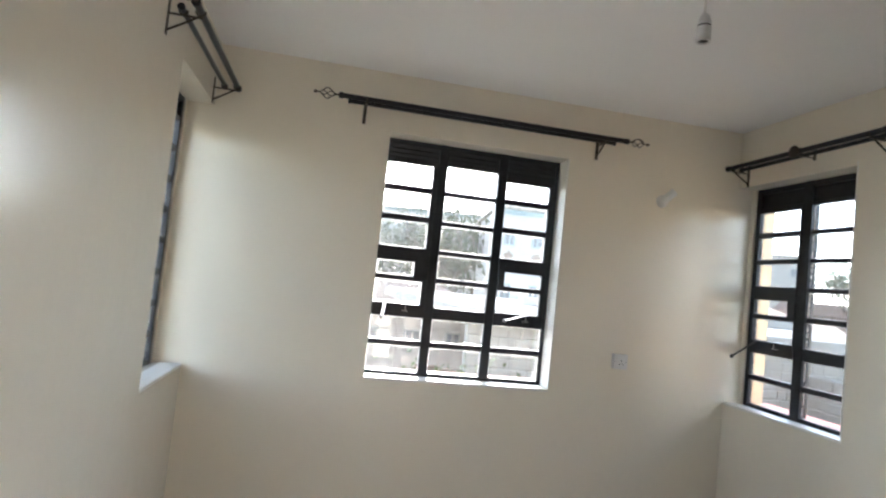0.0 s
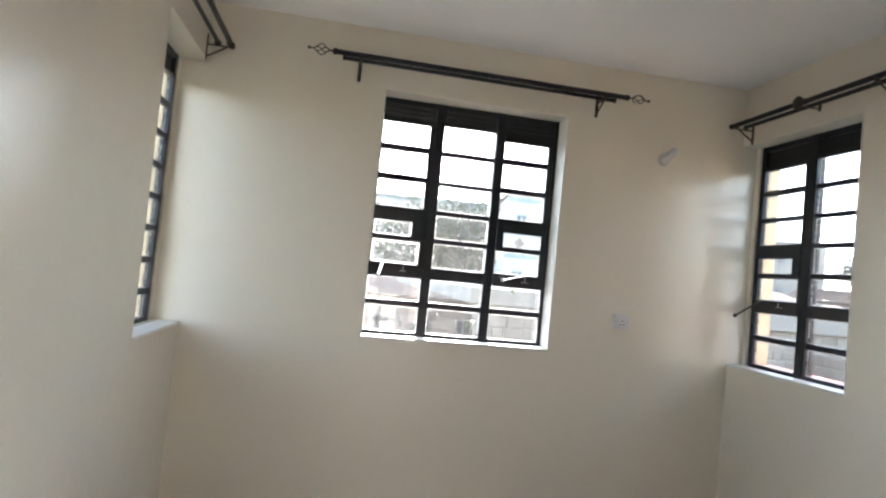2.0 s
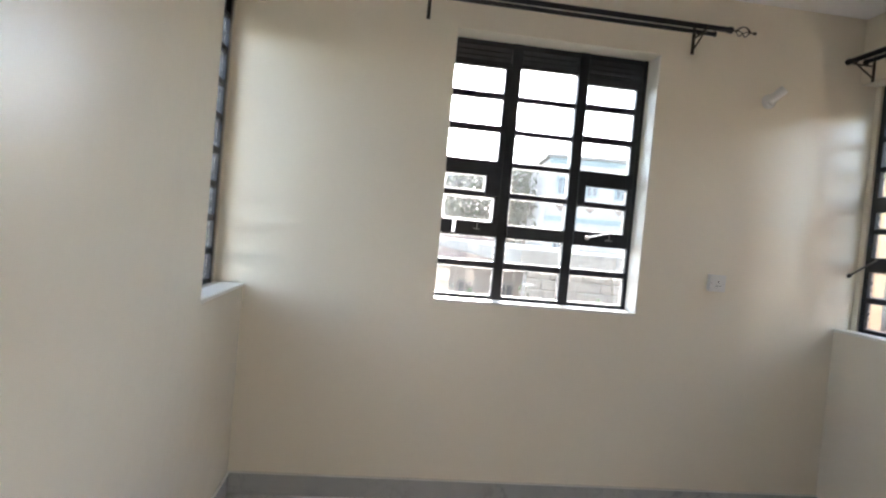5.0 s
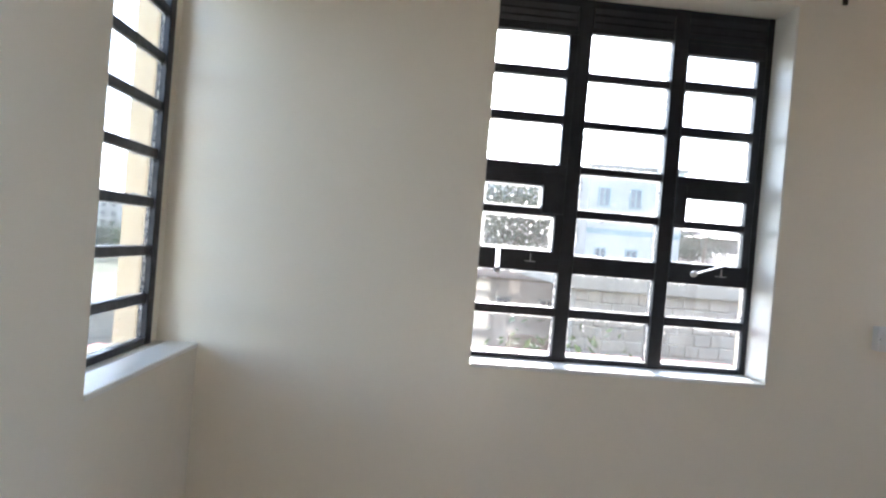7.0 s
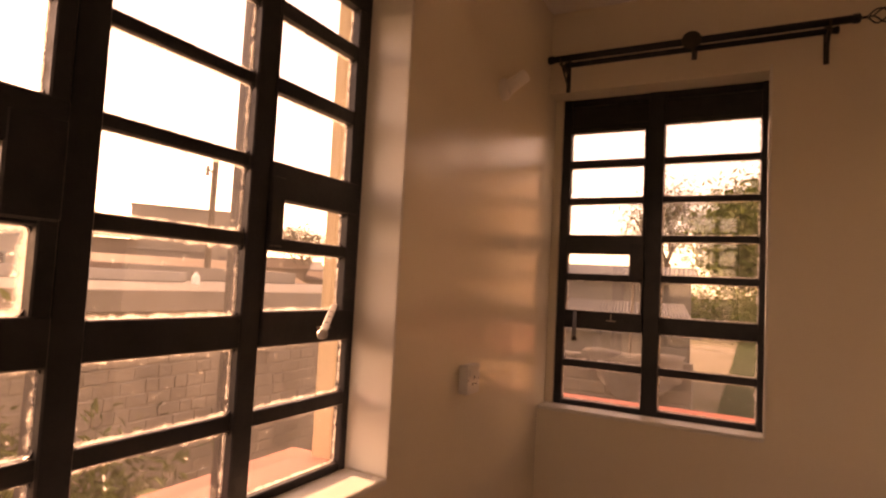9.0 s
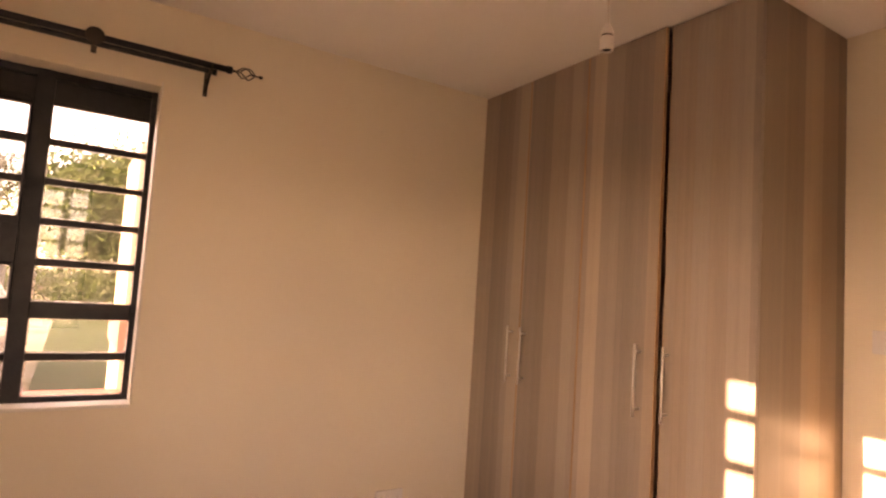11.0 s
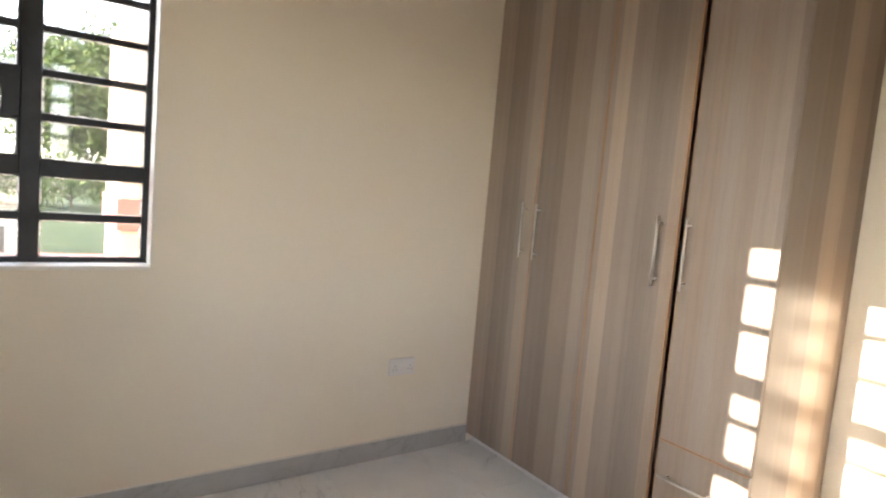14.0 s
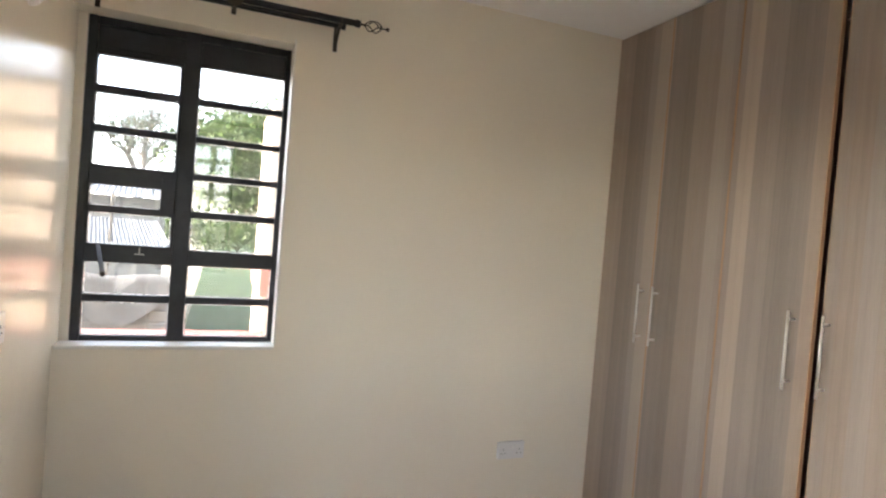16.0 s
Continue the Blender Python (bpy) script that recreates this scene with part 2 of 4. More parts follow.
M_STONE = rough_mat("quarry_stone", [(0.3, (0.185, 0.163, 0.140)), (0.7, (0.240, 0.217, 0.188))], 9.0, rand=0.16)
M_MORTAR = rough_mat("cement_mortar", [(0.3, (0.15, 0.138, 0.123)), (0.7, (0.22, 0.205, 0.182))], 6.0)
M_CONC = rough_mat("cast_concrete", [(0.3, (0.17, 0.158, 0.14)), (0.7, (0.26, 0.243, 0.22))], 1.5)
M_EARTH = rough_mat("grass_and_earth", [(0.30, (0.09, 0.11, 0.045)), (0.45, (0.18, 0.155, 0.095)), (0.6, (0.30, 0.25, 0.18)), (0.75, (0.37, 0.31, 0.23))], 0.11)
M_LAWN = rough_mat("lawn_grass", [(0.3, (0.03, 0.046, 0.017)), (0.55, (0.042, 0.062, 0.022)), (0.75, (0.07, 0.075, 0.04))], 0.5, 0.9, 0.8, 0.0, 0.05)
M_TRACK = rough_mat("pale_dust_track", [(0.3, (0.30, 0.27, 0.23)), (0.7, (0.40, 0.37, 0.33))], 0.4)
M_LEAF = rough_mat("mango_leaf", [(0.3, (0.032, 0.062, 0.015)), (0.7, (0.085, 0.115, 0.03))], 4.0, 0.5, 0.0, 0.5)
M_LEAF2 = rough_mat("grey_green_leaf", [(0.3, (0.05, 0.06, 0.035)), (0.7, (0.10, 0.11, 0.07))], 4.0, 0.7, 0.0, 0.4)
M_BARK = rough_mat("grey_bark", [(0.3, (0.09, 0.075, 0.06)), (0.7, (0.17, 0.145, 0.12))], 9.0)
M_ROOF = rough_mat("galvanised_sheet", [(0.3, (0.14, 0.138, 0.135)), (0.7, (0.22, 0.217, 0.212))], 1.2, 0.5, 0.05)
M_RUST = rough_mat("rusty_sheet", [(0.3, (0.12, 0.075, 0.052)), (0.7, (0.20, 0.14, 0.105))], 1.0, 0.7, 0.1)
M_PINK = rough_mat("pinkish_render", [(0.3, (0.32, 0.255, 0.215)), (0.7, (0.40, 0.33, 0.28))], 0.8)
M_WHITEHOUSE = rough_mat("white_render", [(0.3, (0.30, 0.285, 0.265)), (0.7, (0.39, 0.37, 0.34))], 0.8)
M_TURQ = rough_mat("turquoise_band_paint", [(0.3, (0.17, 0.215, 0.215)), (0.7, (0.23, 0.275, 0.27))], 0.8)
M_BROWNHOUSE = rough_mat("brown_block_render", [(0.3, (0.16, 0.125, 0.10)), (0.7, (0.24, 0.19, 0.155))], 0.5)
M_YELLOW = rough_mat("yellow_ochre_render", [(0.3, (0.42, 0.31, 0.14)), (0.7, (0.50, 0.39, 0.20))], 0.8)
M_DARKPANE = material("dark_far_window", (0.04, 0.05, 0.065), 0.2)[0]
M_BLUEPLASTIC = material("blue_tank_plastic", (0.05, 0.22, 0.55), 0.4)[0]
M_CANVAS = rough_mat("weathered_canvas", [(0.3, (0.10, 0.09, 0.078)), (0.7, (0.17, 0.152, 0.132))], 3.0)
# bush green greyed and blued by the haze of distance, painted in
M_FARHILL = rough_mat("hazed_hill_bush", [(0.3, (0.10, 0.13, 0.13)), (0.7, (0.15, 0.18, 0.17))], 0.03)
M_LED = bpy.data.materials.new("lit_diffuser")
M_LED.use_nodes = True
M_LED.node_tree.nodes["Principled BSDF"].inputs["Emission Color"].default_value = (1, 0.97, 0.9, 1)
M_LED.node_tree.nodes["Principled BSDF"].inputs["Emission Strength"].default_value = 0.9


# ---- building helpers ----
def box(bm, lo, hi, bevel=0.0, seg=1):
    """Adds an axis-aligned box, its edges bevelled."""
    r = bmesh.ops.create_cube(bm, size=1.0)
    vs = r["verts"]
    c = [(a + b) / 2 for a, b in zip(lo, hi)]
    s = [abs(b - a) for a, b in zip(lo, hi)]
    for v in vs:
        v.co = Vector((c[0] + v.co.x * s[0], c[1] + v.co.y * s[1], c[2] + v.co.z * s[2]))
    if bevel:
        es = list({e for v in vs for e in v.link_edges})
        bmesh.ops.bevel(bm, geom=es, offset=bevel, segments=seg, affect="EDGES", profile=0.6)
    return bm


def one_box(lo, hi, bevel=0.0, seg=1):
    return box(bmesh.new(), lo, hi, bevel, seg)


def tube(bm, a, b, r1, r2=None, n=12, caps=True):
    """A round bar from a to b."""
    a, b = Vector(a), Vector(b)
    r2 = r1 if r2 is None else r2
    d = b - a
    m = Matrix.Translation((a + b) / 2) @ d.to_track_quat("Z", "Y").to_matrix().to_4x4()
    bmesh.ops.create_cone(bm, cap_ends=caps, segments=n, radius1=r1, radius2=r2, depth=d.length, matrix=m)
    return bm


def bent_bar(bm, pts, r, n=8):
    """A round bar along a run of points."""
    rings = []
    pts = [Vector(p) for p in pts]
    for i, p in enumerate(pts):
        t = (pts[min(i + 1, len(pts) - 1)] - pts[max(i - 1, 0)]).normalized()
        q = t.to_track_quat("Z", "Y")
        rings.append([bm.verts.new(p + q @ Vector((r * math.cos(k * 2 * math.pi / n), r * math.sin(k * 2 * math.pi / n), 0))) for k in range(n)])
    for a, b in zip(rings, rings[1:]):
        for k in range(n):
            bm.faces.new((a[k], a[(k + 1) % n], b[(k + 1) % n], b[k]))
    bm.faces.new(rings[0][::-1])
    bm.faces.new(rings[-1])
    return bm


def lathe(bm, profile, n=20, m=Matrix()):
    """Turns (radius, height) pairs round the z axis, then moves by m."""
    rings = [[bm.verts.new(m @ Vector((r * math.cos(k * 2 * math.pi / n), r * math.sin(k * 2 * math.pi / n), h))) for k in range(n)] for r, h in profile]
    for a, b in zip(rings, rings[1:]):
        for k in range(n):
            bm.faces.new((a[k], a[(k + 1) % n], b[(k + 1) % n], b[k]))
    bm.faces.new(rings[0][::-1])
    bm.faces.new(rings[-1])
    return bm


def part(name, bm, mat, parent=None, label="", smooth=False):
    me = bpy.data.meshes.new(name)
    bmesh.ops.recalc_face_normals(bm, faces=bm.faces)
    if smooth:
        for f in bm.faces:
            f.smooth = True
    bm.to_mesh(me)
    bm.free()
    me.materials.append(mat)
    ob = new(name, me)
    if parent:
        ob.parent = parent
    if label:
        tagged(ob, label)
    return ob


def thing(name, m, label, category, group="", kind=""):
    ob = new(name)
    ob.matrix_world = m
    ob.empty_display_size = 0.1
    return tagged(ob, label, category, group, kind)


def wall_with_holes(name, a, b, z0, z1, t0, t1, axis, holes, mat, label, kind="structure"):
    """A wall along x or y from a to b, from depth t0 to t1, with real openings (u0, u1, w0, w1)."""
    bm = bmesh.new()
    us = sorted({a, b, *(h[0] for h in holes), *(h[1] for h in holes)})
    for u0, u1 in zip(us, us[1:]):
        cuts = sorted((h[2], h[3]) for h in holes if h[0] <= u0 + 1e-6 and h[1] >= u1 - 1e-6)
        z = z0
        spans = []
        for c0, c1 in cuts:
            if c0 > z:
                spans.append((z, c0))
            z = c1
        if z < z1:
            spans.append((z, z1))
        for s0, s1 in spans:
            if axis == "x":
                box(bm, (u0, t0, s0), (u1, t1, s1))
            else:
                box(bm, (t0, u0, s0), (t1, u1, s1))
    bmesh.ops.remove_doubles(bm, verts=bm.verts, dist=1e-5)
    # inner faces between neighbouring blocks go away
    bm.verts.index_update()
    seen = {}
    for f in bm.faces:
        seen.setdefault(tuple(sorted(v.index for v in f.verts)), []).append(f)
    bmesh.ops.delete(bm, geom=[f for fs in seen.values() if len(fs) > 1 for f in fs], context="FACES_ONLY")
    ob = part(name, bm, mat)
    return tagged(ob, label, "wall", kind=kind)


# ---- the room ----
W, E_, N, S = 0.0, 3.115, 6.0, 2.846
CEIL, T = 2.688, 0.26
SILL, HEAD = 1.017, 2.362
S_BACK = S - 0.20
HALL_S, HALL_W, HALL_E = -0.43, -1.6, 4.2
# openings added out of view in the side walls to let fill light in
HALL_ADDED_WIN = (0.46, 1.54, 1.10, 2.15)

# north wall: its inner skin is cream, the outer skin is the weathered outside paint
N_HOLE = (0.925, 1.982, SILL, HEAD)
E_HOLE = (5.169, 6.0, SILL, HEAD - 0.024)
W_HOLE = (5.322, 6.0, SILL, HEAD)
wall_with_holes("wall_north", W - 0.165, E_ + 0.14, 0, CEIL, N, N + 0.14, "x", [N_HOLE], M_WALL, "cream silk-painted plaster wall with a window")
wall_with_holes("wall_north_outside", W - T, E_ + T, -3.2, 3.1, N + 0.14, N + T, "x", [(0.87, 2.008, SILL - 0.02, HEAD)], M_OUTWALL, "weathered cream outside face of the window wall")
wall_with_holes("wall_east", S_BACK, N, 0, CEIL, E_, E_ + 0.14, "y", [E_HOLE], M_WALL, "cream silk-painted plaster wall with a corner window")
wall_with_holes("wall_east_outside", S_BACK, N + 0.14, -3.2, 3.1, E_ + 0.14, E_ + T, "y", [(5.169, 5.985, SILL - 0.01, HEAD)], M_OUTWALL, "weathered cream outside face of the corner wall")
wall_with_holes("wall_west", S_BACK, N, 0, CEIL, W - 0.14, W, "y", [W_HOLE], M_WALL, "cream silk-painted plaster wall with a corner window")
wall_with_holes("wall_west_outside", S_BACK, N + 0.14, -3.2, 3.1, W - T, W - 0.14, "y", [(5.322, 5.960, SILL - 0.01, HEAD)], M_OUTWALL, "weathered cream outside face of the corner wall")
DOOR = (0.19, 1.154, 0.0, 2.392)
wall_with_holes("wall_south", W, E_, 0, CEIL, S_BACK, S, "x", [DOOR], M_WALL, "cream plaster wall with a doorway beside the wardrobe")
tagged(part("ceiling", one_box((W - T, S_BACK, CEIL), (E_ + T, N + T, CEIL + 0.15)), M_CEIL), "plain white painted slab ceiling", "ceiling", kind="structure")
tagged(part("hall_ceiling", one_box((HALL_W, HALL_S, CEIL), (HALL_E, S_BACK, CEIL + 0.15)), M_CEIL), "plain white painted ceiling of the next room", "ceiling", kind="structure")

# next room beyond the doorway
wall_with_holes("hall_wall_south", HALL_W, HALL_E, 0, CEIL, HALL_S - 0.2, HALL_S, "x", [], M_HALLWALL, "cream wall of the next room, lit by a patch of sun")
wall_with_holes("hall_wall_east", HALL_S, S_BACK, 0, CEIL, HALL_E, HALL_E + 0.2, "y", [HALL_ADDED_WIN], M_HALLWALL, "cream side wall of the next room")
wall_with_holes("hall_wall_west", HALL_S, S_BACK, 0, CEIL, HALL_W - 0.2, HALL_W, "y", [HALL_ADDED_WIN], M_HALLWALL, "cream side wall of the next room")
wall_with_holes("hall_wall_north_east", E_, HALL_E, 0, CEIL, S_BACK - 0.2, S_BACK, "x", [], M_HALLWALL, "cream wall that closes the next room")
wall_with_holes("hall_wall_north_west", HALL_W, W, 0, CEIL, S_BACK - 0.2, S_BACK, "x", [], M_HALLWALL, "cream wall that closes the next room")

# white-painted sills lie in the three openings
def sill(name, lo, hi):
    return tagged(part(name, one_box(lo, hi, 0.006, 2), M_REVEAL), "white-painted plaster window sill", "window sill", kind="structure")

sill("sill_north", (N_HOLE[0] + 0.002, N - 0.004, SILL - 0.012), (N_HOLE[1] - 0.002, N + 0.1395, SILL + 0.004))
sill("sill_east", (E_ - 0.004, E_HOLE[0] + 0.002, SILL - 0.012), (E_ + 0.10, N - 0.002, SILL + 0.004))
sill("sill_west", (W - 0.10, W_HOLE[0] + 0.002, SILL - 0.012), (W + 0.004, N - 0.002, SILL + 0.004))
def reveal(name, lo, hi):
    return tagged(part(name, one_box(lo, hi, 0.004, 2), M_REVEAL), "white-painted window reveal", "window reveal", kind="structure")

tagged(part("window_nib", one_box((E_ + 0.098, 5.967, SILL + 0.003), (E_ + 0.139, 6.001, HEAD - 0.022)), M_WALL), "cream plaster nib beside the corner window frame", "wall", kind="structure")
tagged(part("window_nib", one_box((W - 0.147, 5.9575, SILL + 0.002), (W - 0.136, 6.002, HEAD)), M_WALL), "cream plaster nib beside the corner window frame", "wall", kind="structure")
reveal("reveal_north", (N_HOLE[1] - 0.006, N - 0.003, SILL + 0.006), (N_HOLE[1] + 0.003, N + 0.1395, HEAD - 0.003))
reveal("reveal_east", (E_ - 0.003, E_HOLE[0] - 0.003, SILL + 0.006), (E_ + 0.10, E_HOLE[0] + 0.006, HEAD - 0.003))
# red outer sills
for nm, lo, hi in (("outer_sill_north", (0.80, N + 0.146, SILL - 0.10), (2.05, N + T + 0.10, SILL + 0.004)),
                   ("outer_sill_east", (E_ + 0.16, 5.19, SILL - 0.08), (E_ + T + 0.10, 6.05, SILL + 0.006)),
                   ("outer_sill_west", (W - T - 0.10, 5.25, SILL - 0.08), (W - 0.20, 6.05, SILL - 0.03))):
    tagged(part(nm, one_box(lo, hi, 0.012, 2), M_REDSILL), "flaking red-oxide painted outer window sill", "window sill", kind="structure")


# ---- steel windows ----
# bars between the panes, bottom to top: fixed columns, then casement columns
BARS = ([(1.180, 1.210), (1.346, 1.412), (1.553, 1.581), (1.717, 1.743), (1.879, 1.903), (2.038, 2.064)],
        [(1.180, 1.210), (1.344, 1.420), (1.548, 1.576), (1.662, 1.742), (1.876, 1.903), (2.034, 2.066)])
BARS_N = ([(1.185, 1.218), (1.350, 1.416), (1.558, 1.586), (1.721, 1.747), (1.892, 1.917), (2.066, 2.094)],
          [(1.185, 1.218), (1.348, 1.424), (1.554, 1.582), (1.665, 1.745), (1.896, 1.930), (2.066, 2.100)])

BARS_W = [(z - 0.015, z + 0.015) for z in (1.167, 1.321, 1.475, 1.631, 1.784, 1.938, 2.092)]


def steel_window(name, m, spans, casements, u0, u1, label, high=HEAD, bars=BARS, top=2.215, louvres=False):
    """Steel window seen from the room: local x along the wall, y outwards, z up. spans: pane columns (left, right);
    casements: for each column None for a fixed one, or the side ("l", "r") its lock box sits on."""
    w = thing(name, m, label, "window", kind="structure")
    d0, d1 = -0.016, 0.016
    b = 0.003

    def bar(nm, lo, hi, lab="", bev=b):
        return part(nm, one_box(lo, hi, bev), M_STEEL, w, lab)

    bot = 1.014
    # outer frame and mullions
    edges = [u0] + [x for s in spans for x in s] + [u1]
    for a, c in zip(edges[0::2], edges[1::2]):
        bar("window_frame", (a, d0, bot), (c, d1 if a == u0 or c == u1 else 0.040, high))
    bar("window_frame", (edges[1], d0 + 0.002, bot + 0.001), (edges[-2], d1 - 0.002, 1.040))
    bar("window_frame", (edges[1], d0 + 0.002, high - 0.032), (edges[-2], d1 - 0.002, high - 0.001))
    for (a, c), case in zip(spans, casements):
        # vent panel with louvre slats above the glass
        bar("vent_panel", (a - 0.006, 0.006, top - 0.012), (c + 0.006, 0.012, high - 0.012), "black steel vent panel")
        for k in range(4 if louvres else 0):
            z = top + 0.004 + k * 0.027
            bm = one_box((a + 0.004, -0.012, z), (c - 0.004, -0.008, z + 0.020))
            bmesh.ops.rotate(bm, verts=bm.verts, cent=((a + c) / 2, -0.010, z + 0.01), matrix=Matrix.Rotation(radians(24), 3, "X"))
            part("vent_slat", bm, M_STEEL, w)
        bar("window_frame", (a, d0 + 0.003, top - 0.014), (c, d1 - 0.003, top + 0.004))
        if case is None:
            cuts = bars[0]
            tops, dy = top - 0.014, 0.0
        else:
            cuts = bars[1]
            stile = 0.030 if louvres else 0.012
            tops, dy = top - (0.028 if case == "r" else 0.056), -0.006
            bar("casement_rail", (a, d0 - 0.004, tops), (c, d1 - 0.002, top - 0.014))
            for sa, sc in ((a, a + 0.005), (c - stile, c)):
                bar("casement_stile", (sa, d0 - 0.003, cuts[1][1] - 0.03), (sc, d1 - 0.003, tops + 0.001))
        z = 1.040
        rows = []
        for lo, hi in cuts:
            rows.append((z, lo))
            thick = hi - lo > 0.05
            bar("glazing_bar" if not thick else "transom_bar", (a, d0 + dy + (0 if thick else 0.006), lo), (c, d1 - (0 if thick else 0.004), hi))
            z = hi
        rows.append((z, tops))
        for i, (lo, hi) in enumerate(rows):
            pa, pc = (a + 0.005, c - stile) if case and i > 1 else (a, c)
            if case and i == 3:
                if case == "r":
                    pc = c - (0.084 if louvres else 0.058)
                    bar("lock_box", (pc, d0 - 0.008, lo - 0.02), (c, d1, hi + 0.05), "black steel lock box on the casement", 0.004)
                else:
                    pa = a + 0.044
                    bar("lock_box", (a, d0 - 0.008, lo - 0.02), (pa, d1, hi + 0.05), "black steel lock box on the casement", 0.004)
            pane = part("pane", one_box((pa - 0.003, 0.003, lo - 0.003), (pc + 0.003, 0.0065, hi + 0.003)), M_SMEARED if case == "r" and i in (2, 3) and louvres else M_GLASS, w, "dusty clear glass pane with putty smears")
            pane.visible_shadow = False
            # putty bead, rounded into the pane's corners
            for sx, px in ((1, pa), (-1, pc)):
                for sz, pz in ((1, lo), (-1, hi)):
                    bm = bmesh.new()
                    k = 0.011
                    vs = [(px, pz), (px + sx * k, pz), (px + sx * k * 0.3, pz + sz * k * 0.3), (px, pz + sz * k)]
                    f = [bm.verts.new((x, -0.004, zz)) for x, zz in vs]
                    g = [bm.verts.new((x, 0.003, zz)) for x, zz in vs]
                    bm.faces.new(f)
                    bm.faces.new(g[::-1])
                    for q in range(4):
                        bm.faces.new((f[q], g[q], g[(q + 1) % 4], f[(q + 1) % 4]))
                    part("putty_corner", bm, M_STEEL, w)
        if case:
            # peg pin on the transom bar
            part("stay_pin", tube(bmesh.new(), ((a + c) / 2 + 0.04, d0 - 0.018, 1.385), ((a + c) / 2 + 0.04, d0 - 0.018, 1.412), 0.0025, n=8), M_ZINC, w, "small zinc stay pin")
            part("pin_plate", one_box(((a + c) / 2 + 0.022, d0 - 0.020, 1.382), ((a + c) / 2 + 0.058, d0 - 0.006, 1.386)), M_ZINC, w)
    return w


def stay_arm(parent, base, tip, mat=M_ZINC):
    """Flat peg-stay bar with holes and a turned-up knob, in the window's own space."""
    a, t = Vector(base), Vector(tip)
    d = (t - a).normalized()
    side = d.cross(Vector((0, 0, 1))).normalized()
    up = side.cross(d)
    bm = bmesh.new()
    L = (t - a).length
    box(bm, (0, -0.008, -0.002), (L, 0.008, 0.002), 0.0015)
    m = Matrix((( d.x, side.x, up.x, a.x), (d.y, side.y, up.y, a.y), (d.z, side.z, up.z, a.z), (0, 0, 0, 1)))
    bmesh.ops.transform(bm, matrix=m, verts=bm.verts)
    arm = part("stay_arm", bm, mat, parent, "paint-spotted metal casement stay")
    bm = bmesh.new()
    lathe(bm, [(0.004, -0.004), (0.010, 0.0), (0.0115, 0.008), (0.009, 0.016), (0.004, 0.019)], 12, Matrix.Translation(t) @ d.to_track_quat("Z", "Y").to_matrix().to_4x4())
    part("stay_knob", bm, mat, arm, smooth=True)
    # peg holes are dark discs laid on the bar, shade by colour
    for k in (0.3, 0.5, 0.7):
        c = a + d * L * k
        part("peg_hole", tube(bmesh.new(), c + up * 0.0015, c + up * 0.0028, 0.0035, n=10), M_HOLE_SHADE, arm)
    return arm


win_n = steel_window("window_1", pose(0, N + 0.141, 0), [(0.934, 1.237), (1.290, 1.600), (1.652, 1.955)], ["r", None, "l"], 0.910, 1.979,
                     "black steel three-column window with dusty panes", HEAD, BARS_N, 2.255, True)
stay_arm(win_n, (1.008, -0.02, 1.424), (0.977, -0.232, 1.356))
stay_arm(win_n, (1.890, -0.02, 1.436), (1.681, -0.160, 1.390))
win_e = steel_window("window_2", pose(E_ + 0.125, N, 0, 0, 0, -90), [(0.068, 0.392), (0.456, 0.804)], ["r", None], 0.034, 0.833,
                     "black steel two-column corner window with dusty panes", HEAD - 0.024)
stay_arm(win_e, (0.116, -0.02, 1.414), (0.168, -0.214, 1.320), M_IRON)
win_w = steel_window("window_3", pose(W - 0.150, 5.31, 0, 0, 0, 90), [(0.045, 0.175), (0.225, 0.605)], [None, None], 0.010, 0.646,
                     "black steel corner window with dusty panes", HEAD, (BARS_W, BARS_W), 2.25)

# ---- doorway frame ----
door = thing("door_1", pose(0, 0, 0), "varnished dark mahogany door frame with a glazed fanlight, no leaf in view", "door frame", kind="structure")
FY0, FY1 = S_BACK + 0.02, S + 0.012
FR = 0.080


def frame_post(nm, x0, x1):
    bm = one_box((x0, FY0, 0), (x1, FY1, 2.392), 0.006, 2)
    part(nm, bm, M_WOOD, door)


frame_post("jamb", 0.192, 0.272)
frame_post("jamb", 1.074, 1.152)
part("door_stop", one_box((0.272, FY0 + 0.01, 0), (0.290, S - 0.055, 2.092), 0.003), M_WOOD, door)
part("door_stop", one_box((1.056, FY0 + 0.01, 0), (1.074, S - 0.055, 2.092), 0.003), M_WOOD, door)
part("head", one_box((0.272, FY0, 2.306), (1.074, FY1, 2.390), 0.006, 2), M_WOOD, door)
part("transom_rail", one_box((0.272, FY0, 2.094), (1.074, FY1 - 0.006, 2.153), 0.006, 2), M_WOOD, door)
part("rail_moulding", one_box((0.292, S - 0.050, 2.086), (1.045, S - 0.030, 2.095), 0.004, 2), M_WOOD, door)
fan = part("fanlight_pane", one_box((0.268, S - 0.10, 2.150), (1.078, S - 0.095, 2.310)), M_AMBER, door, "amber-tinted fanlight glass")
fan.visible_shadow = False
strike = part("strike_plate", one_box((1.068, S - 0.048, 0.99), (1.0735, S - 0.018, 1.12), 0.001), M_BRASS, door, "brass strike plate")
# architrave bead round the frame on the room side
for lo, hi in (((1.120, S + 0.012, 0), (1.156, S + 0.022, 2.396)), ((0.188, S + 0.012, 0), (0.224, S + 0.022, 2.396)), ((0.224, S + 0.012, 2.362), (1.120, S + 0.022, 2.396))):
    part("architrave", one_box(lo, hi, 0.005, 2), M_WOOD, door)

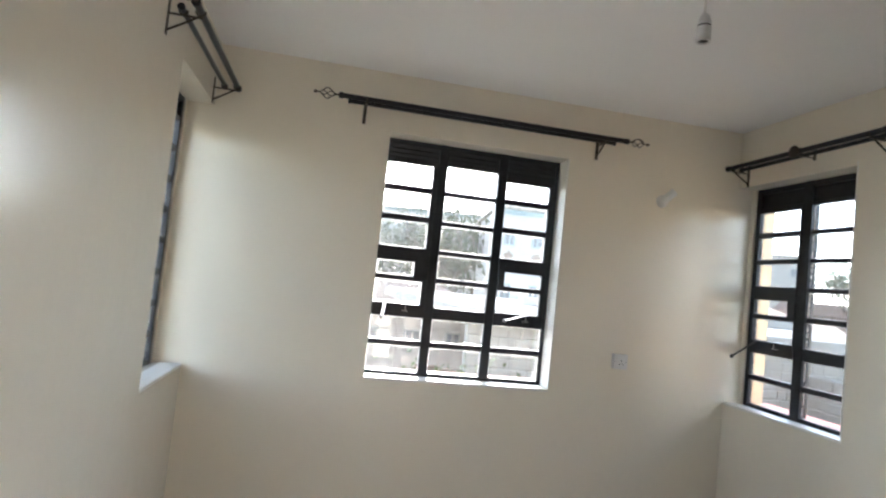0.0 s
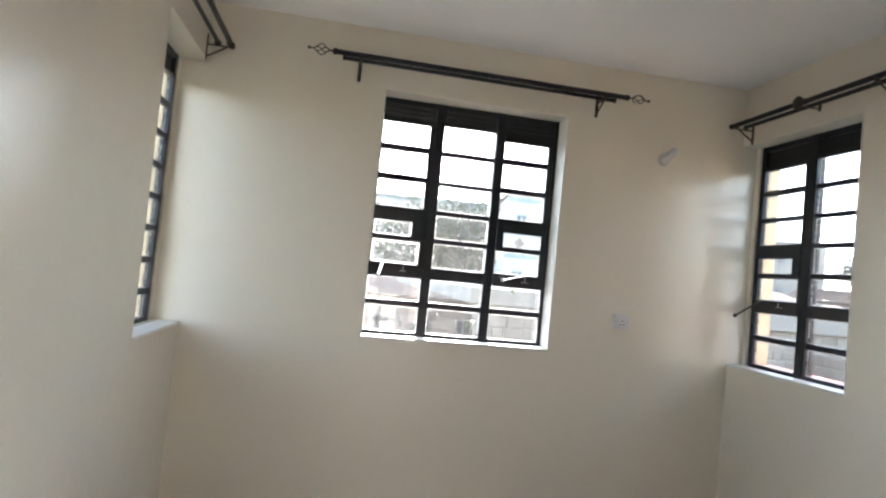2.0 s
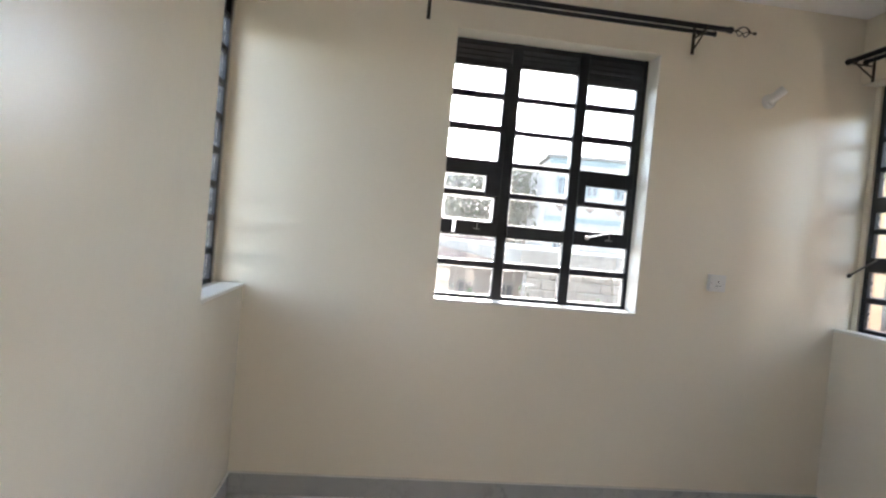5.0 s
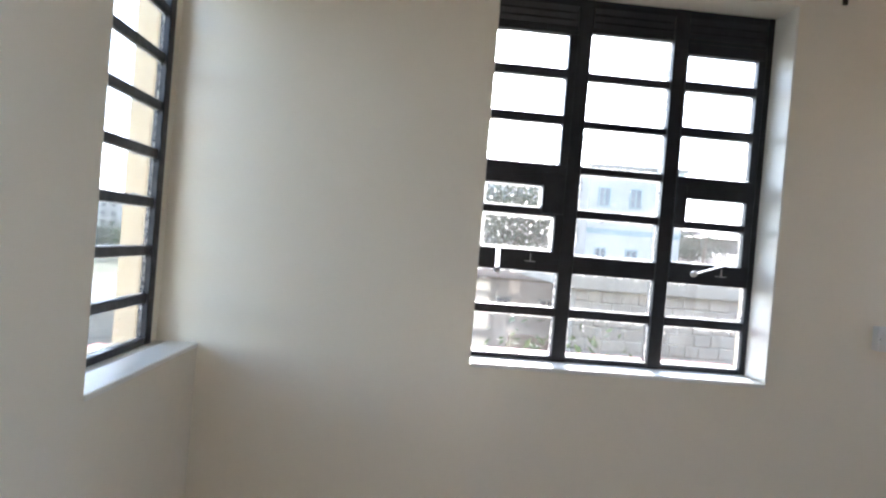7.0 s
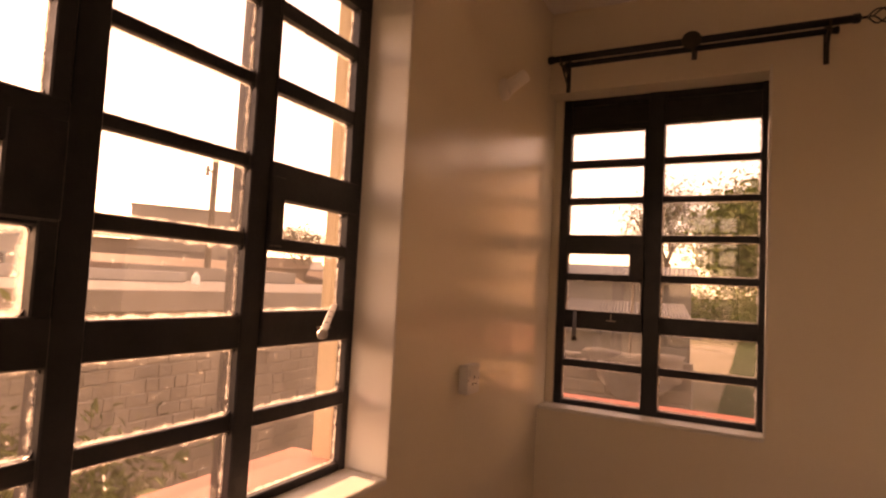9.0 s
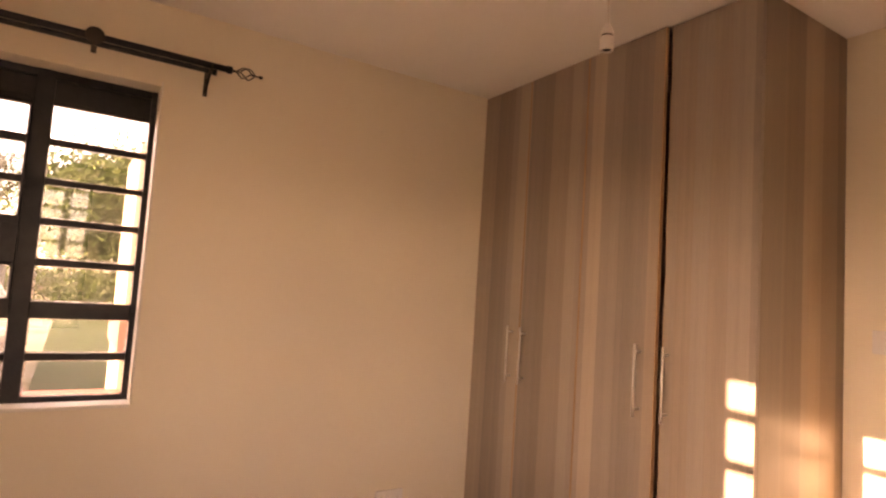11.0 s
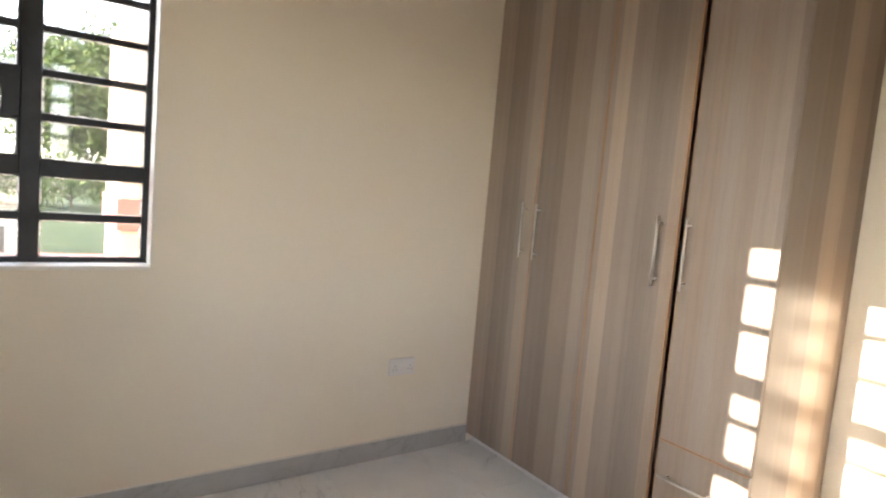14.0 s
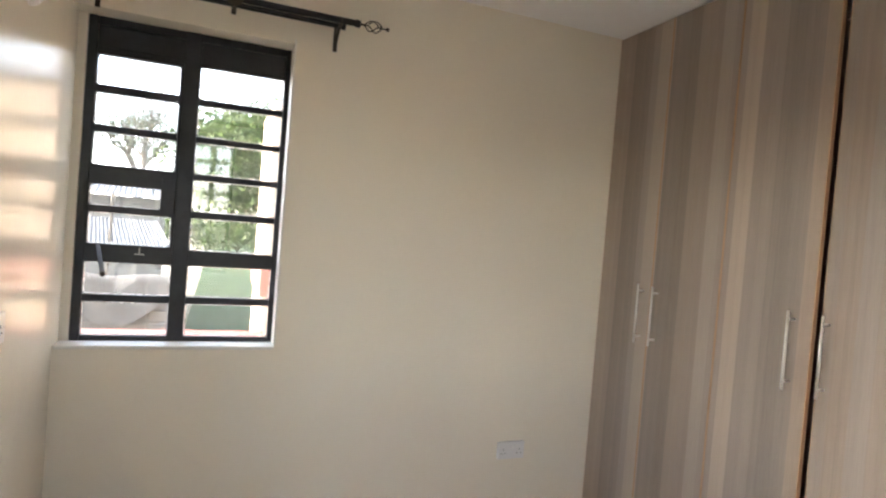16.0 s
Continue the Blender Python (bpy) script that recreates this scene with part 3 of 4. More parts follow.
for x0, x1 in ((1.084, 1.096), (1.102, 1.112), (0.250, 0.262), (0.234, 0.244)):
    part("bead", one_box((x0, S + 0.011, 0), (x1, S + 0.017, 2.316), 0.003, 2), M_WOOD, door)
for z0, z1 in ((2.316, 2.328), (2.334, 2.344), (2.110, 2.122)):
    part("bead", one_box((0.272, S + 0.004, z0), (1.074, S + (0.017 if z0 > 2.2 else 0.011), z1), 0.003, 2), M_WOOD, door)

# ---- wardrobe ----
WX0, WX1, WY, WY2 = 1.520, 3.113, 3.483, 3.464
ward = thing("wardrobe", pose(0, 0, 0), "tall built-in wardrobe in striped grey-brown laminate, doors shut", "wardrobe")
PL = 0.050
part("plinth", one_box((WX0 + 0.004, S + 0.002, 0.0), (WX1 - 0.002, WY2 - 0.03, PL), 0.002), M_PLINTH, ward, "white plinth strip under the doors")
part("side_panel", one_box((WX0, S + 0.002, PL), (WX0 + 0.018, WY2 - 0.019, CEIL - 0.004), 0.001), M_LAMSIDE, ward, "striped laminate end panel, browner and darkened for its shade")
part("side_panel", one_box((WX1 - 0.018, S + 0.002, PL), (WX1, WY - 0.021, CEIL - 0.004), 0.001), M_LAM, ward)
part("back_panel", one_box((WX0 + 0.018, S + 0.003, PL), (WX1 - 0.018, S + 0.012, CEIL - 0.006)), M_LAM, ward)
part("base_board", one_box((WX0 + 0.018, S + 0.012, PL + 0.001), (WX1 - 0.018, WY2 - 0.024, PL + 0.019)), M_LAM, ward)
part("divider", one_box((1.884, S + 0.012, PL + 0.02), (1.902, WY - 0.25, CEIL - 0.006)), M_LAM, ward)


def leaf(x0, x1, z0, z1, nm="wardrobe_door", WY=WY, left=M_EDGE):
    d = part(nm, one_box((x0 + 0.0012, WY - 0.018, z0), (x1 - 0.0012, WY, z1), 0.0012), M_LAM, ward)
    for a, c, mt in ((x0 - 0.0002, x0 + 0.0030, left), (x1 - 0.0030, x1 + 0.0002, M_EDGE)):
        part("edge_band", one_box((a, WY - 0.0175, z0 + 0.001), (c, WY + 0.0004, z1 - 0.001)), mt, d, "tan edge banding")
    return d


def bow_handle(parent, x, z0, z1, horizontal=False, x2=0.0, WY=WY):
    bm = bmesh.new()
    y = WY + 0.034
    if horizontal:
        bent_bar(bm, [(x, y, z0), (x2, y, z0)], 0.0052, 10)
        for px in (x + 0.03, x2 - 0.03):
            tube(bm, (px, WY - 0.001, z0), (px, y, z0), 0.0045, n=8)
    else:
        bent_bar(bm, [(x, y, z0), (x, y, z1)], 0.0052, 10)
        for pz in (z0 + 0.03, z1 - 0.03):
            tube(bm, (x, WY - 0.001, pz), (x, y, pz), 0.0045, n=8)
    part("handle", bm, M_CHROME, parent, "brushed chrome bar handle", True)


G = 0.0018
TOPZ = CEIL - 0.006
d1 = leaf(2.722 + G, WX1 - 0.001, PL, TOPZ)
d2 = leaf(2.320 + G, 2.722 - G, PL, TOPZ)
d3 = leaf(1.906, 2.320 - G, PL, TOPZ)
d4 = leaf(WX0 + 0.001, 1.889, 0.506, TOPZ, WY=WY2, left=M_LAM)
d5 = leaf(WX0 + 0.001, 1.889, PL, 0.502, "drawer_front", WY2, M_LAM)
for d, z0, z1 in ((d4, 0.5058, 0.5090), (d5, 0.4990, 0.5022)):
    part("edge_band", one_box((WX0 + 0.005, WY2 - 0.0175, z0), (1.885, WY2 + 0.0004, z1)), M_EDGE, d, "tan edge banding")
bow_handle(d1, 2.774, 1.122, 1.404)
bow_handle(d2, 2.675, 1.122, 1.402)
bow_handle(d3, 1.976, 1.112, 1.396)
bow_handle(d4, 1.862, 1.110, 1.396, WY=WY2)
bow_handle(d5, 1.626, 0.368, 0.368, True, 1.858, WY2)

# ---- curtain rods ----
def cage_finial(bm, at, d, L=0.10):
    """Twisted iron cage on a rod's end, with a small ball at the tip."""
    q = Vector(d).to_track_quat("Z", "Y").to_matrix().to_4x4()
    m = Matrix.Translation(at) @ q
    tube(bm, m @ Vector((0, 0, 0)), m @ Vector((0, 0, 0.022)), 0.005, n=8)
    for k in range(4):
        pts = []
        for i in range(11):
            u = i / 10
            r = 0.0035 + 0.024 * math.sin(math.pi * u)
            a = k * math.pi / 2 + u * math.pi * 0.75
            pts.append(m @ Vector((r * math.cos(a), r * math.sin(a), 0.020 + u * 0.075)))
        bent_bar(bm, pts, 0.0028, 6)
    tube(bm, m @ Vector((0, 0, 0.094)), m @ Vector((0, 0, 0.115)), 0.0035, n=8)
    lathe(bm, [(0.002, 0.110), (0.007, 0.114), (0.0085, 0.121), (0.006, 0.128), (0.001, 0.130)], 10, m)


def curtain_rod(name, m, a, c, brackets, finials, label, joint=None, cap_a=False):
    """Double curtain rod: local x along the wall, y into the room from the wall, z = 0 at the front rod's axis."""
    r = thing(name, m, label, "curtain rod", "curtain rods over the windows")
    F, B = 0.112, 0.052
    part("front_rod", tube(bmesh.new(), (a, F, 0), (c, F, 0), 0.0135, n=16), M_ROD, r, smooth=False)
    part("back_rod", tube(bmesh.new(), (a + 0.045, B, -0.006), (c - 0.045, B, -0.006), 0.011, n=14), M_ROD, r)
    for x, s in ((a, -1), (c, 1)):
        bm = bmesh.new()
        lathe(bm, [(0.0137, -0.004), (0.0165, 0.0), (0.0165, 0.016), (0.013, 0.020), (0.004, 0.021)], 14, Matrix.Translation((x, F, 0)) @ Vector((s, 0, 0)).to_track_quat("Z", "Y").to_matrix().to_4x4())
        part("end_cap", bm, M_ROD, r)
        bm = bmesh.new()
        lathe(bm, [(0.0112, -0.004), (0.0135, 0.0), (0.0135, 0.012), (0.003, 0.015)], 12, Matrix.Translation((x - s * 0.045, B, -0.006)) @ Vector((s, 0, 0)).to_track_quat("Z", "Y").to_matrix().to_4x4())
        part("end_cap", bm, M_ROD, r)
    for x, s in finials:
        bm = bmesh.new()
        cage_finial(bm, (x + s * 0.020, F, 0), (s, 0, 0))
        part("finial", bm, M_IRON, r, "twisted iron cage finial", True)
    for x in brackets:
        bm = bmesh.new()
        box(bm, (x - 0.009, 0.0005, -0.105), (x + 0.009, 0.005, 0.030), 0.0015)
        box(bm, (x - 0.007, 0.004, -0.026), (x + 0.007, F + 0.012, -0.0215), 0.001)
        bent_bar(bm, [(x, 0.005, -0.085), (x, 0.030, -0.070), (x, 0.065, -0.048), (x, 0.100, -0.024)], 0.0045, 8)
        for cy, rr in ((F, 0.0165), (B, 0.0145)):
            z0 = 0.0 if cy == F else -0.006
            bent_bar(bm, [(x, cy + rr * math.cos(t), z0 + rr * math.sin(t)) for t in np.linspace(math.pi * 0.95, math.pi * 2.05, 9)], 0.004, 6)
        part("bracket", bm, M_IRON, r, "dark iron two-rod bracket")
    if joint is not None:
        bm = bmesh.new()
        tube(bm, (joint - 0.028, F, 0), (joint + 0.028, F, 0), 0.0165, n=16)
        part("rod_joint", bm, M_IRON, r)
        bm = bmesh.new()
        box(bm, (joint - 0.010, 0.0005, -0.030), (joint + 0.010, 0.005, 0.030), 0.002)
        box(bm, (joint - 0.006, 0.004, -0.021), (joint + 0.006, F + 0.010, -0.0165), 0.001)
        part("bracket", bm, M_IRON, r)
        bm = bmesh.new()
        lathe(bm, [(0.004, 0), (0.032, 0.001), (0.034, 0.006), (0.030, 0.010), (0.004, 0.011)], 18, Matrix.Translation((joint, F + 0.017, -0.004)) @ pose(0, 0, 0, -90))
        part("rosette", bm, M_IRON, r, "round dark rosette", True)
    return r


# local y points into the room: turned about z
curtain_rod("curtain_rod", pose(0, N, 2.486, 0, 0, 180), -2.268, -0.645, (-2.146, -0.772), ((-2.268, -1), (-0.645, 1)), "black double curtain rod with cage finials above the window")
curtain_rod("curtain_rod", pose(E_, 0, 2.440, 0, 0, 90), 4.940, 5.955, (5.004, 5.920), ((4.940, -1),), "black double curtain rod with one cage finial at the corner window", joint=5.43)
curtain_rod("curtain_rod", pose(W, 0, 2.455, 0, 0, -90), -5.955, -4.980, (-5.920, -5.050), ((-4.980, 1),), "black double curtain rod with one cage finial on the side wall")

# ---- electrics ----
def socket_plate(name, m, w, h, d, label, switches, cat="socket"):
    """Moulded plate on the wall: local x across, y out of the wall, z up, centred."""
    t = thing(name, m, label, cat, "wall sockets" if cat == "socket" else "")
    part("back_box", one_box((-w / 2 + 0.001, 0, -h / 2 + 0.001), (w / 2 - 0.001, d, h / 2 - 0.001), 0.002), M_PLASTIC, t)
    part("face_plate", one_box((-w / 2, d, -h / 2), (w / 2, d + 0.009, h / 2), 0.003, 2), M_PLASTIC, t)
    for cx in switches:
        part("rocker", one_box((cx - 0.007, d + 0.008, 0.010), (cx + 0.007, d + 0.013, 0.030), 0.002), M_PLASTIC, t, "white rocker switch")
    return t


def pins(t, cx, d, slot=M_HOLE_SHADE):
    # pin holes: thin blocks on the face, coloured as the shade in them
    for dx, dz, w, h in ((0, 0.006, 0.0045, 0.010), (-0.011, -0.014, 0.009, 0.0045), (0.011, -0.014, 0.009, 0.0045)):
        part("pin_hole", one_box((cx + dx - w / 2, d + 0.0088, dz - h / 2), (cx + dx + w / 2, d + 0.0098, dz + h / 2)), slot, t)


s1 = socket_plate("wall_socket", pose(2.400, N, 1.214, 0, 0, 180), 0.088, 0.088, 0.022, "white single socket outlet on the cream wall", (0.028,))
pins(s1, -0.004, 0.022)
for dx in (-0.034, 0.038):
    part("screw", tube(bmesh.new(), (dx, 0.030, 0), (dx, 0.0318, 0), 0.003, n=8), M_ZINC, s1)
s2 = socket_plate("wall_socket", pose(E_, 3.958, 0.492, 0, 0, 90), 0.150, 0.088, 0.010, "white double socket outlet low on the cream wall", (-0.012, 0.012))
pins(s2, -0.045, 0.010, M_SLOT)
pins(s2, 0.045, 0.010, M_SLOT)
socket_plate("light_switch", pose(1.376, S, 1.468, 0, 0, 0), 0.088, 0.088, 0.006, "white light switch on the cream wall", (0.0,), "light switch")

# angled batten lamp holder, empty, on the window wall
lh = thing("wall_lamp_holder", pose(2.596, N, 2.190, 0, 0, 180), "white angled batten lamp holder without a bulb", "lamp holder")
bm = bmesh.new()
lathe(bm, [(0.038, 0), (0.038, 0.008), (0.033, 0.018), (0.026, 0.026)], 24, pose(0, 0, 0, -90))
part("base", bm, M_PLASTIC, lh, smooth=False)
ax = Vector((-0.45, 0.62, 0.64)).normalized()
mm = Matrix.Translation((0, 0.012, 0)) @ ax.to_track_quat("Z", "Y").to_matrix().to_4x4()
bm = bmesh.new()
lathe(bm, [(0.027, 0), (0.025, 0.030), (0.023, 0.055), (0.024, 0.086), (0.0225, 0.088), (0.0185, 0.088), (0.0185, 0.070), (0.002, 0.070)], 20, mm)
part("holder", bm, M_PLASTIC, lh)
# dark plug paints the shade inside the holder's open mouth
bm = bmesh.new()
tube(bm, mm @ Vector((0, 0, 0.0705)), mm @ Vector((0, 0, 0.078)), 0.0180, n=16)
part("mouth_shade", bm, M_HOLE_SHADE, lh)

# pendant lamp holder on its flex
LX, LY, LZ = 1.575, 4.184, 2.272
pend = thing("pendant_lamp_holder", pose(LX, LY, 0), "white pendant lamp holder without a bulb on a flex", "lamp holder")
bm = bmesh.new()
lathe(bm, [(0.038, CEIL - 0.022), (0.044, CEIL - 0.012), (0.046, CEIL)], 24)
part("ceiling_rose", bm, M_PLASTIC, pend)
bm = bmesh.new()
bent_bar(bm, [(0, 0, CEIL - 0.02), (0.003, 0.002, 2.58), (0.001, 0, 2.48), (-0.002, 0, LZ + 0.075)], 0.0035, 8)
part("flex", bm, M_CORD, pend, "white twisted flex")
bm = bmesh.new()
lathe(bm, [(0.006, LZ + 0.078), (0.012, LZ + 0.070), (0.0178, LZ + 0.052), (0.0185, LZ + 0.046)], 20)
part("cap", bm, M_PLASTIC, pend)
bm = bmesh.new()
lathe(bm, [(0.0168, LZ + 0.045), (0.0168, LZ + 0.041)], 20)
part("collar", bm, M_IRON, pend, "dark collar ring")
bm = bmesh.new()
lathe(bm, [(0.0185, LZ + 0.040), (0.0185, LZ + 0.006), (0.0197, LZ + 0.004), (0.0197, LZ), (0.0138, LZ), (0.0138, LZ + 0.025), (0.002, LZ + 0.025)], 20)
part("holder", bm, M_PLASTIC, pend)
# near-black plug just inside the rim, for the mouth's shade
bm = bmesh.new()
tube(bm, (0, 0, LZ + 0.003), (0, 0, LZ + 0.0245), 0.0134, n=16)
part("mouth_shade", bm, M_HOLE_SHADE, pend)

# lit ceiling lamp in the next room
led = thing("ceiling_lamp", pose(1.50, 1.09, CEIL), "round white lit ceiling lamp in the next room", "ceiling lamp")
bm = bmesh.new()
lathe(bm, [(0.105, 0), (0.105, -0.025), (0.095, -0.034)], 28)
part("lamp_rim", bm, M_PLASTIC, led)
bm = bmesh.new()
lathe(bm, [(0.094, -0.034), (0.085, -0.042), (0.01, -0.046)], 28)
part("diffuser", bm, M_LED, led, "glowing white diffuser", True)

# ---- floor tiles and skirting ----
SK = 0.100


def skirting(name, lo, hi):
    tagged(part(name, one_box(lo, hi, 0.002), M_SKIRT), "grey marble-look tile skirting", "skirting", kind="structure")


# thin pale strips paint the highlight along the skirting's top edge
def lit_edge(name, lo, hi):
    tagged(part(name, one_box(lo, hi, 0.002), M_REVEAL), "pale strip drawn as the lit top edge of the skirting", "skirting trim", kind="structure")


lit_edge("lit_edge_north", (W, N - 0.0115, SK), (E_, N, SK + 0.007))
lit_edge("lit_edge_east", (E_ - 0.0115, WY + 0.001, SK), (E_, N - 0.0115, SK + 0.005))
lit_edge("lit_edge_west", (W, S, SK), (W + 0.0115, N - 0.0115, SK + 0.005))
skirting("baseboard_north", (W, N - 0.010, 0), (E_, N, SK))
skirting("baseboard_east", (E_ - 0.010, WY + 0.001, 0), (E_, N - 0.010, SK))
skirting("baseboard_west", (W, S, 0), (W + 0.010, N - 0.010, SK))
skirting("baseboard_south", (1.157, S, 0), (WX0 - 0.001, S + 0.010, SK))
skirting("baseboard_hall", (HALL_W, HALL_S, 0), (HALL_E, HALL_S + 0.010, SK))
bm = one_box((HALL_W - 0.2, HALL_S - 0.2, -0.16), (HALL_E + 0.2, S_BACK, -0.008))
box(bm, (W - 0.13, S_BACK, -0.16), (E_ + 0.13, N + 0.13, -0.008))
floor = tagged(part("floor", bm, M_GROUT), "polished grey marble-look floor tiles", "floor", kind="structure")
TS = 0.60
tile_mesh = None
nx0, ny0 = HALL_W, HALL_S
for i in range(int((HALL_E - HALL_W) / TS) + 1):
    for j in range(int((N - HALL_S) / TS) + 1):
        x0, y0 = nx0 + i * TS, ny0 + j * TS
        x1, y1 = min(x0 + TS, HALL_E), min(y0 + TS, N)
        if y0 >= S_BACK:
            if x1 <= W or x0 >= E_:
                continue
            x0, x1 = max(x0, W), min(x1, E_)
        if x1 - x0 < 0.02 or y1 - y0 < 0.02:
            continue
        full = abs(x1 - x0 - TS) < 1e-4 and abs(y1 - y0 - TS) < 1e-4
        if full and tile_mesh:
            t = new("floor_tile", tile_mesh)
            t.parent = floor
        else:
            t = part("floor_tile", one_box((0.0012, 0.0012, -0.008), (x1 - x0 - 0.0012, y1 - y0 - 0.0012, 0.0), 0.0012), M_TILE, floor)
            if full:
                tile_mesh = t.data
        t.location = (x0, y0, 0)


# ---- outside ----
GZ = -3.2
tagged(part("ground", one_box((-2500, -2500, GZ - 1.0), (2500, 2500, GZ)), M_EARTH), "patchy grass and bare earth below the house", "ground", kind="structure")
tagged(part("lawn", one_box((9.5, -160, GZ - 0.2), (600, 6.4, GZ + 0.03)), M_LAWN), "rough green lawn below the corner window", "lawn", kind="structure")
# wing of the house that stands out beside the corner window, and the flat roof above
tagged(part("wing_wall", one_box((5.32, 3.2, GZ), (6.50, 5.07, 2.52), 0.006), M_WINGWALL), "cream corner block of the house, sunlit outside the window", "wall", kind="structure")
tagged(part("wing_band", one_box((5.295, 3.19, 0.955), (6.52, 5.095, 1.190), 0.010, 2), M_REDSILL), "red-oxide painted band round the corner block", "wall band", kind="structure")
tagged(part("roof_slab", one_box((W - T - 0.05, S_BACK - 3.4, CEIL + 0.16), (E_ + T + 0.05, N + T + 0.02, CEIL + 0.34), 0.01), M_CONC), "flat concrete roof slab of the house", "roof", kind="structure")


def stone_wall(name, m, L, z0, z1, bl, bh, near, label, depth=0.2):
    """Coursed quarry-stone wall, local x along it, front face at y = 0 looking to -y. near: the stretch (a, b, low, high) of single blocks."""
    w = part(name, one_box((0, 0.002, z0), (L, depth, z1)), M_MORTAR)
    w.matrix_world = m
    tagged(w, label, "stone wall")
    rng = random.Random(7)
    shared = []
    for k in range(6):
        bm = one_box((0.008, -0.004 - 0.003 * k, 0.008), (bl - 0.008, 0.02, bh - 0.008), 0.012)
        for v in bm.verts:
            v.co += Vector((rng.uniform(-1, 1) * 0.011, rng.uniform(-1, 1) * 0.006, rng.uniform(-1, 1) * 0.011))
        me = bpy.data.meshes.new("stone_block")
        bmesh.ops.recalc_face_normals(bm, faces=bm.faces)
        bm.to_mesh(me)
        me.materials.append(M_STONE)
        shared.append((me, [tuple(v.co) for v in bm.verts], [tuple(v.index for v in f.verts) for f in bm.faces]))
        bm.free()
    verts, faces = [], []
    rows = int((z1 - z0) / bh)
    for r in range(rows):
        z = z1 - (r + 1) * bh
        x, k = -bl * 0.4 * (r % 2) - bl, 1.0
        x = max(x, -bl)
        while True:
            x += bl * k
            k = rng.choice((0.55, 0.7, 0.85, 1.0, 1.15))
            if x + bl * k > L:
                break
            me, vs, fs = shared[rng.randrange(6)]
            if near[0] <= x <= near[1] and near[2] <= z <= near[3]:
                ob = new("stone_block", me)
                ob.parent = w
                ob.location = (x, 0, z)
                ob.scale = (k, 1, 1)
            else:
                base = len(verts)
                verts += [(a * k + x, b, c + z) for a, b, c in vs]
                faces += [tuple(q + base for q in f) for f in fs]
    if verts:
        me = bpy.data.meshes.new("stone_courses")
        me.from_pydata(verts, [], faces)
        me.materials.append(M_STONE)
        ob = new("stone_courses", me)
        ob.parent = w
        tagged(ob, kind="stuff")
    return w


stone_wall("stone_wall", pose(3.0, 12.0, 0), 13.0, GZ, 0.95, 0.34, 0.17, (0.0, 5.4, -0.95, 0.95), "grey quarry-stone wall of the unfinished house next door")
slab = tagged(part("roof_slab_next_door", one_box((2.85, 11.85, 0.955), (17.0, 24.0, 1.23), 0.015), M_CONC), "flat concrete roof slab with a plain edge next door", "roof", kind="structure")
stone_wall("stone_wall", pose(9.2, 11.9, 0, 0, 0, -90), 6.0, GZ, 0.60, 0.36, 0.18, (0.0, 5.0, -0.8, 0.6), "grey quarry-stone yard wall beside the house")


def tree(name, x, y, z0, h, crown_lo, spread, mat, label, leaves, leaf_size, seed, sparse=0.0):
    """Tapered trunk, forked limbs and a crown of single leaves hung in clumps round the twigs."""
    rng = random.Random(seed)
    t = thing(name, pose(x, y, z0), label, "tree")
    bm = bmesh.new()
    bent_bar(bm, [(0, 0, -0.1), (0.08, 0.04, crown_lo * 0.6), (0.02, 0.1, crown_lo)], 0.035 * h * 0.6, 8)
    tips = []

    def limb(p, d, L, r, depth):
        q = p + d * L * 0.5 + Vector((rng.uniform(-1, 1), rng.uniform(-1, 1), rng.uniform(0, 1))) * L * 0.12
        e = p + d * L
        bent_bar(bm, [p, q, e], max(r, 0.012), 5)
        if depth == 0:
            tips.append(e)
            return
        for _ in range(3):
            nd = (d + Vector((rng.uniform(-1, 1), rng.uniform(-1, 1), rng.uniform(-0.35, 0.75))) * 0.95).normalized()
            limb(e, nd, L * rng.uniform(0.6, 0.85), r * 0.6, depth - 1)

    for k in range(5):
        a = k * 2 * math.pi / 5 + rng.uniform(-0.3, 0.3)
        d = Vector((math.cos(a) * spread, math.sin(a) * spread, rng.uniform(0.35, 1.1))).normalized()
        limb(Vector((0.02, 0.1, crown_lo)), d, (h - crown_lo) * rng.uniform(0.22, 0.30), 0.016 * h * 0.6, 3)
    part("trunk", bm, M_BARK, t)
    P, F_ = [], []
    for _ in range(leaves):
        c = rng.choice(tips)
        s = (h - crown_lo) * (0.10 + sparse)
        p = c + Vector((rng.gauss(0, s), rng.gauss(0, s), rng.gauss(-s * 0.2, s)))
        u = Vector((rng.uniform(-1, 1), rng.uniform(-1, 1), rng.uniform(-1.3, 0.3))).normalized()
        v = u.cross(Vector((rng.uniform(-1, 1), rng.uniform(-1, 1), rng.uniform(-1, 1)))).normalized()
        L = leaf_size * rng.uniform(0.6, 1.3)
        k = len(P)
        mid = u.cross(v) * L * 0.06
        P += [p, p + u * L * 0.5 + v * L * 0.16 + mid, p + u * L, p + u * L * 0.5 - v * L * 0.16 + mid]
        F_ += [(k, k + 1, k + 2), (k, k + 2, k + 3)]
    me = bpy.data.meshes.new("crown")
    me.from_pydata([tuple(p) for p in P], [], F_)
    me.materials.append(mat)
    c = new("crown", me)
    c.parent = t
    tagged(c, "loose crown of single leaves")
    return t


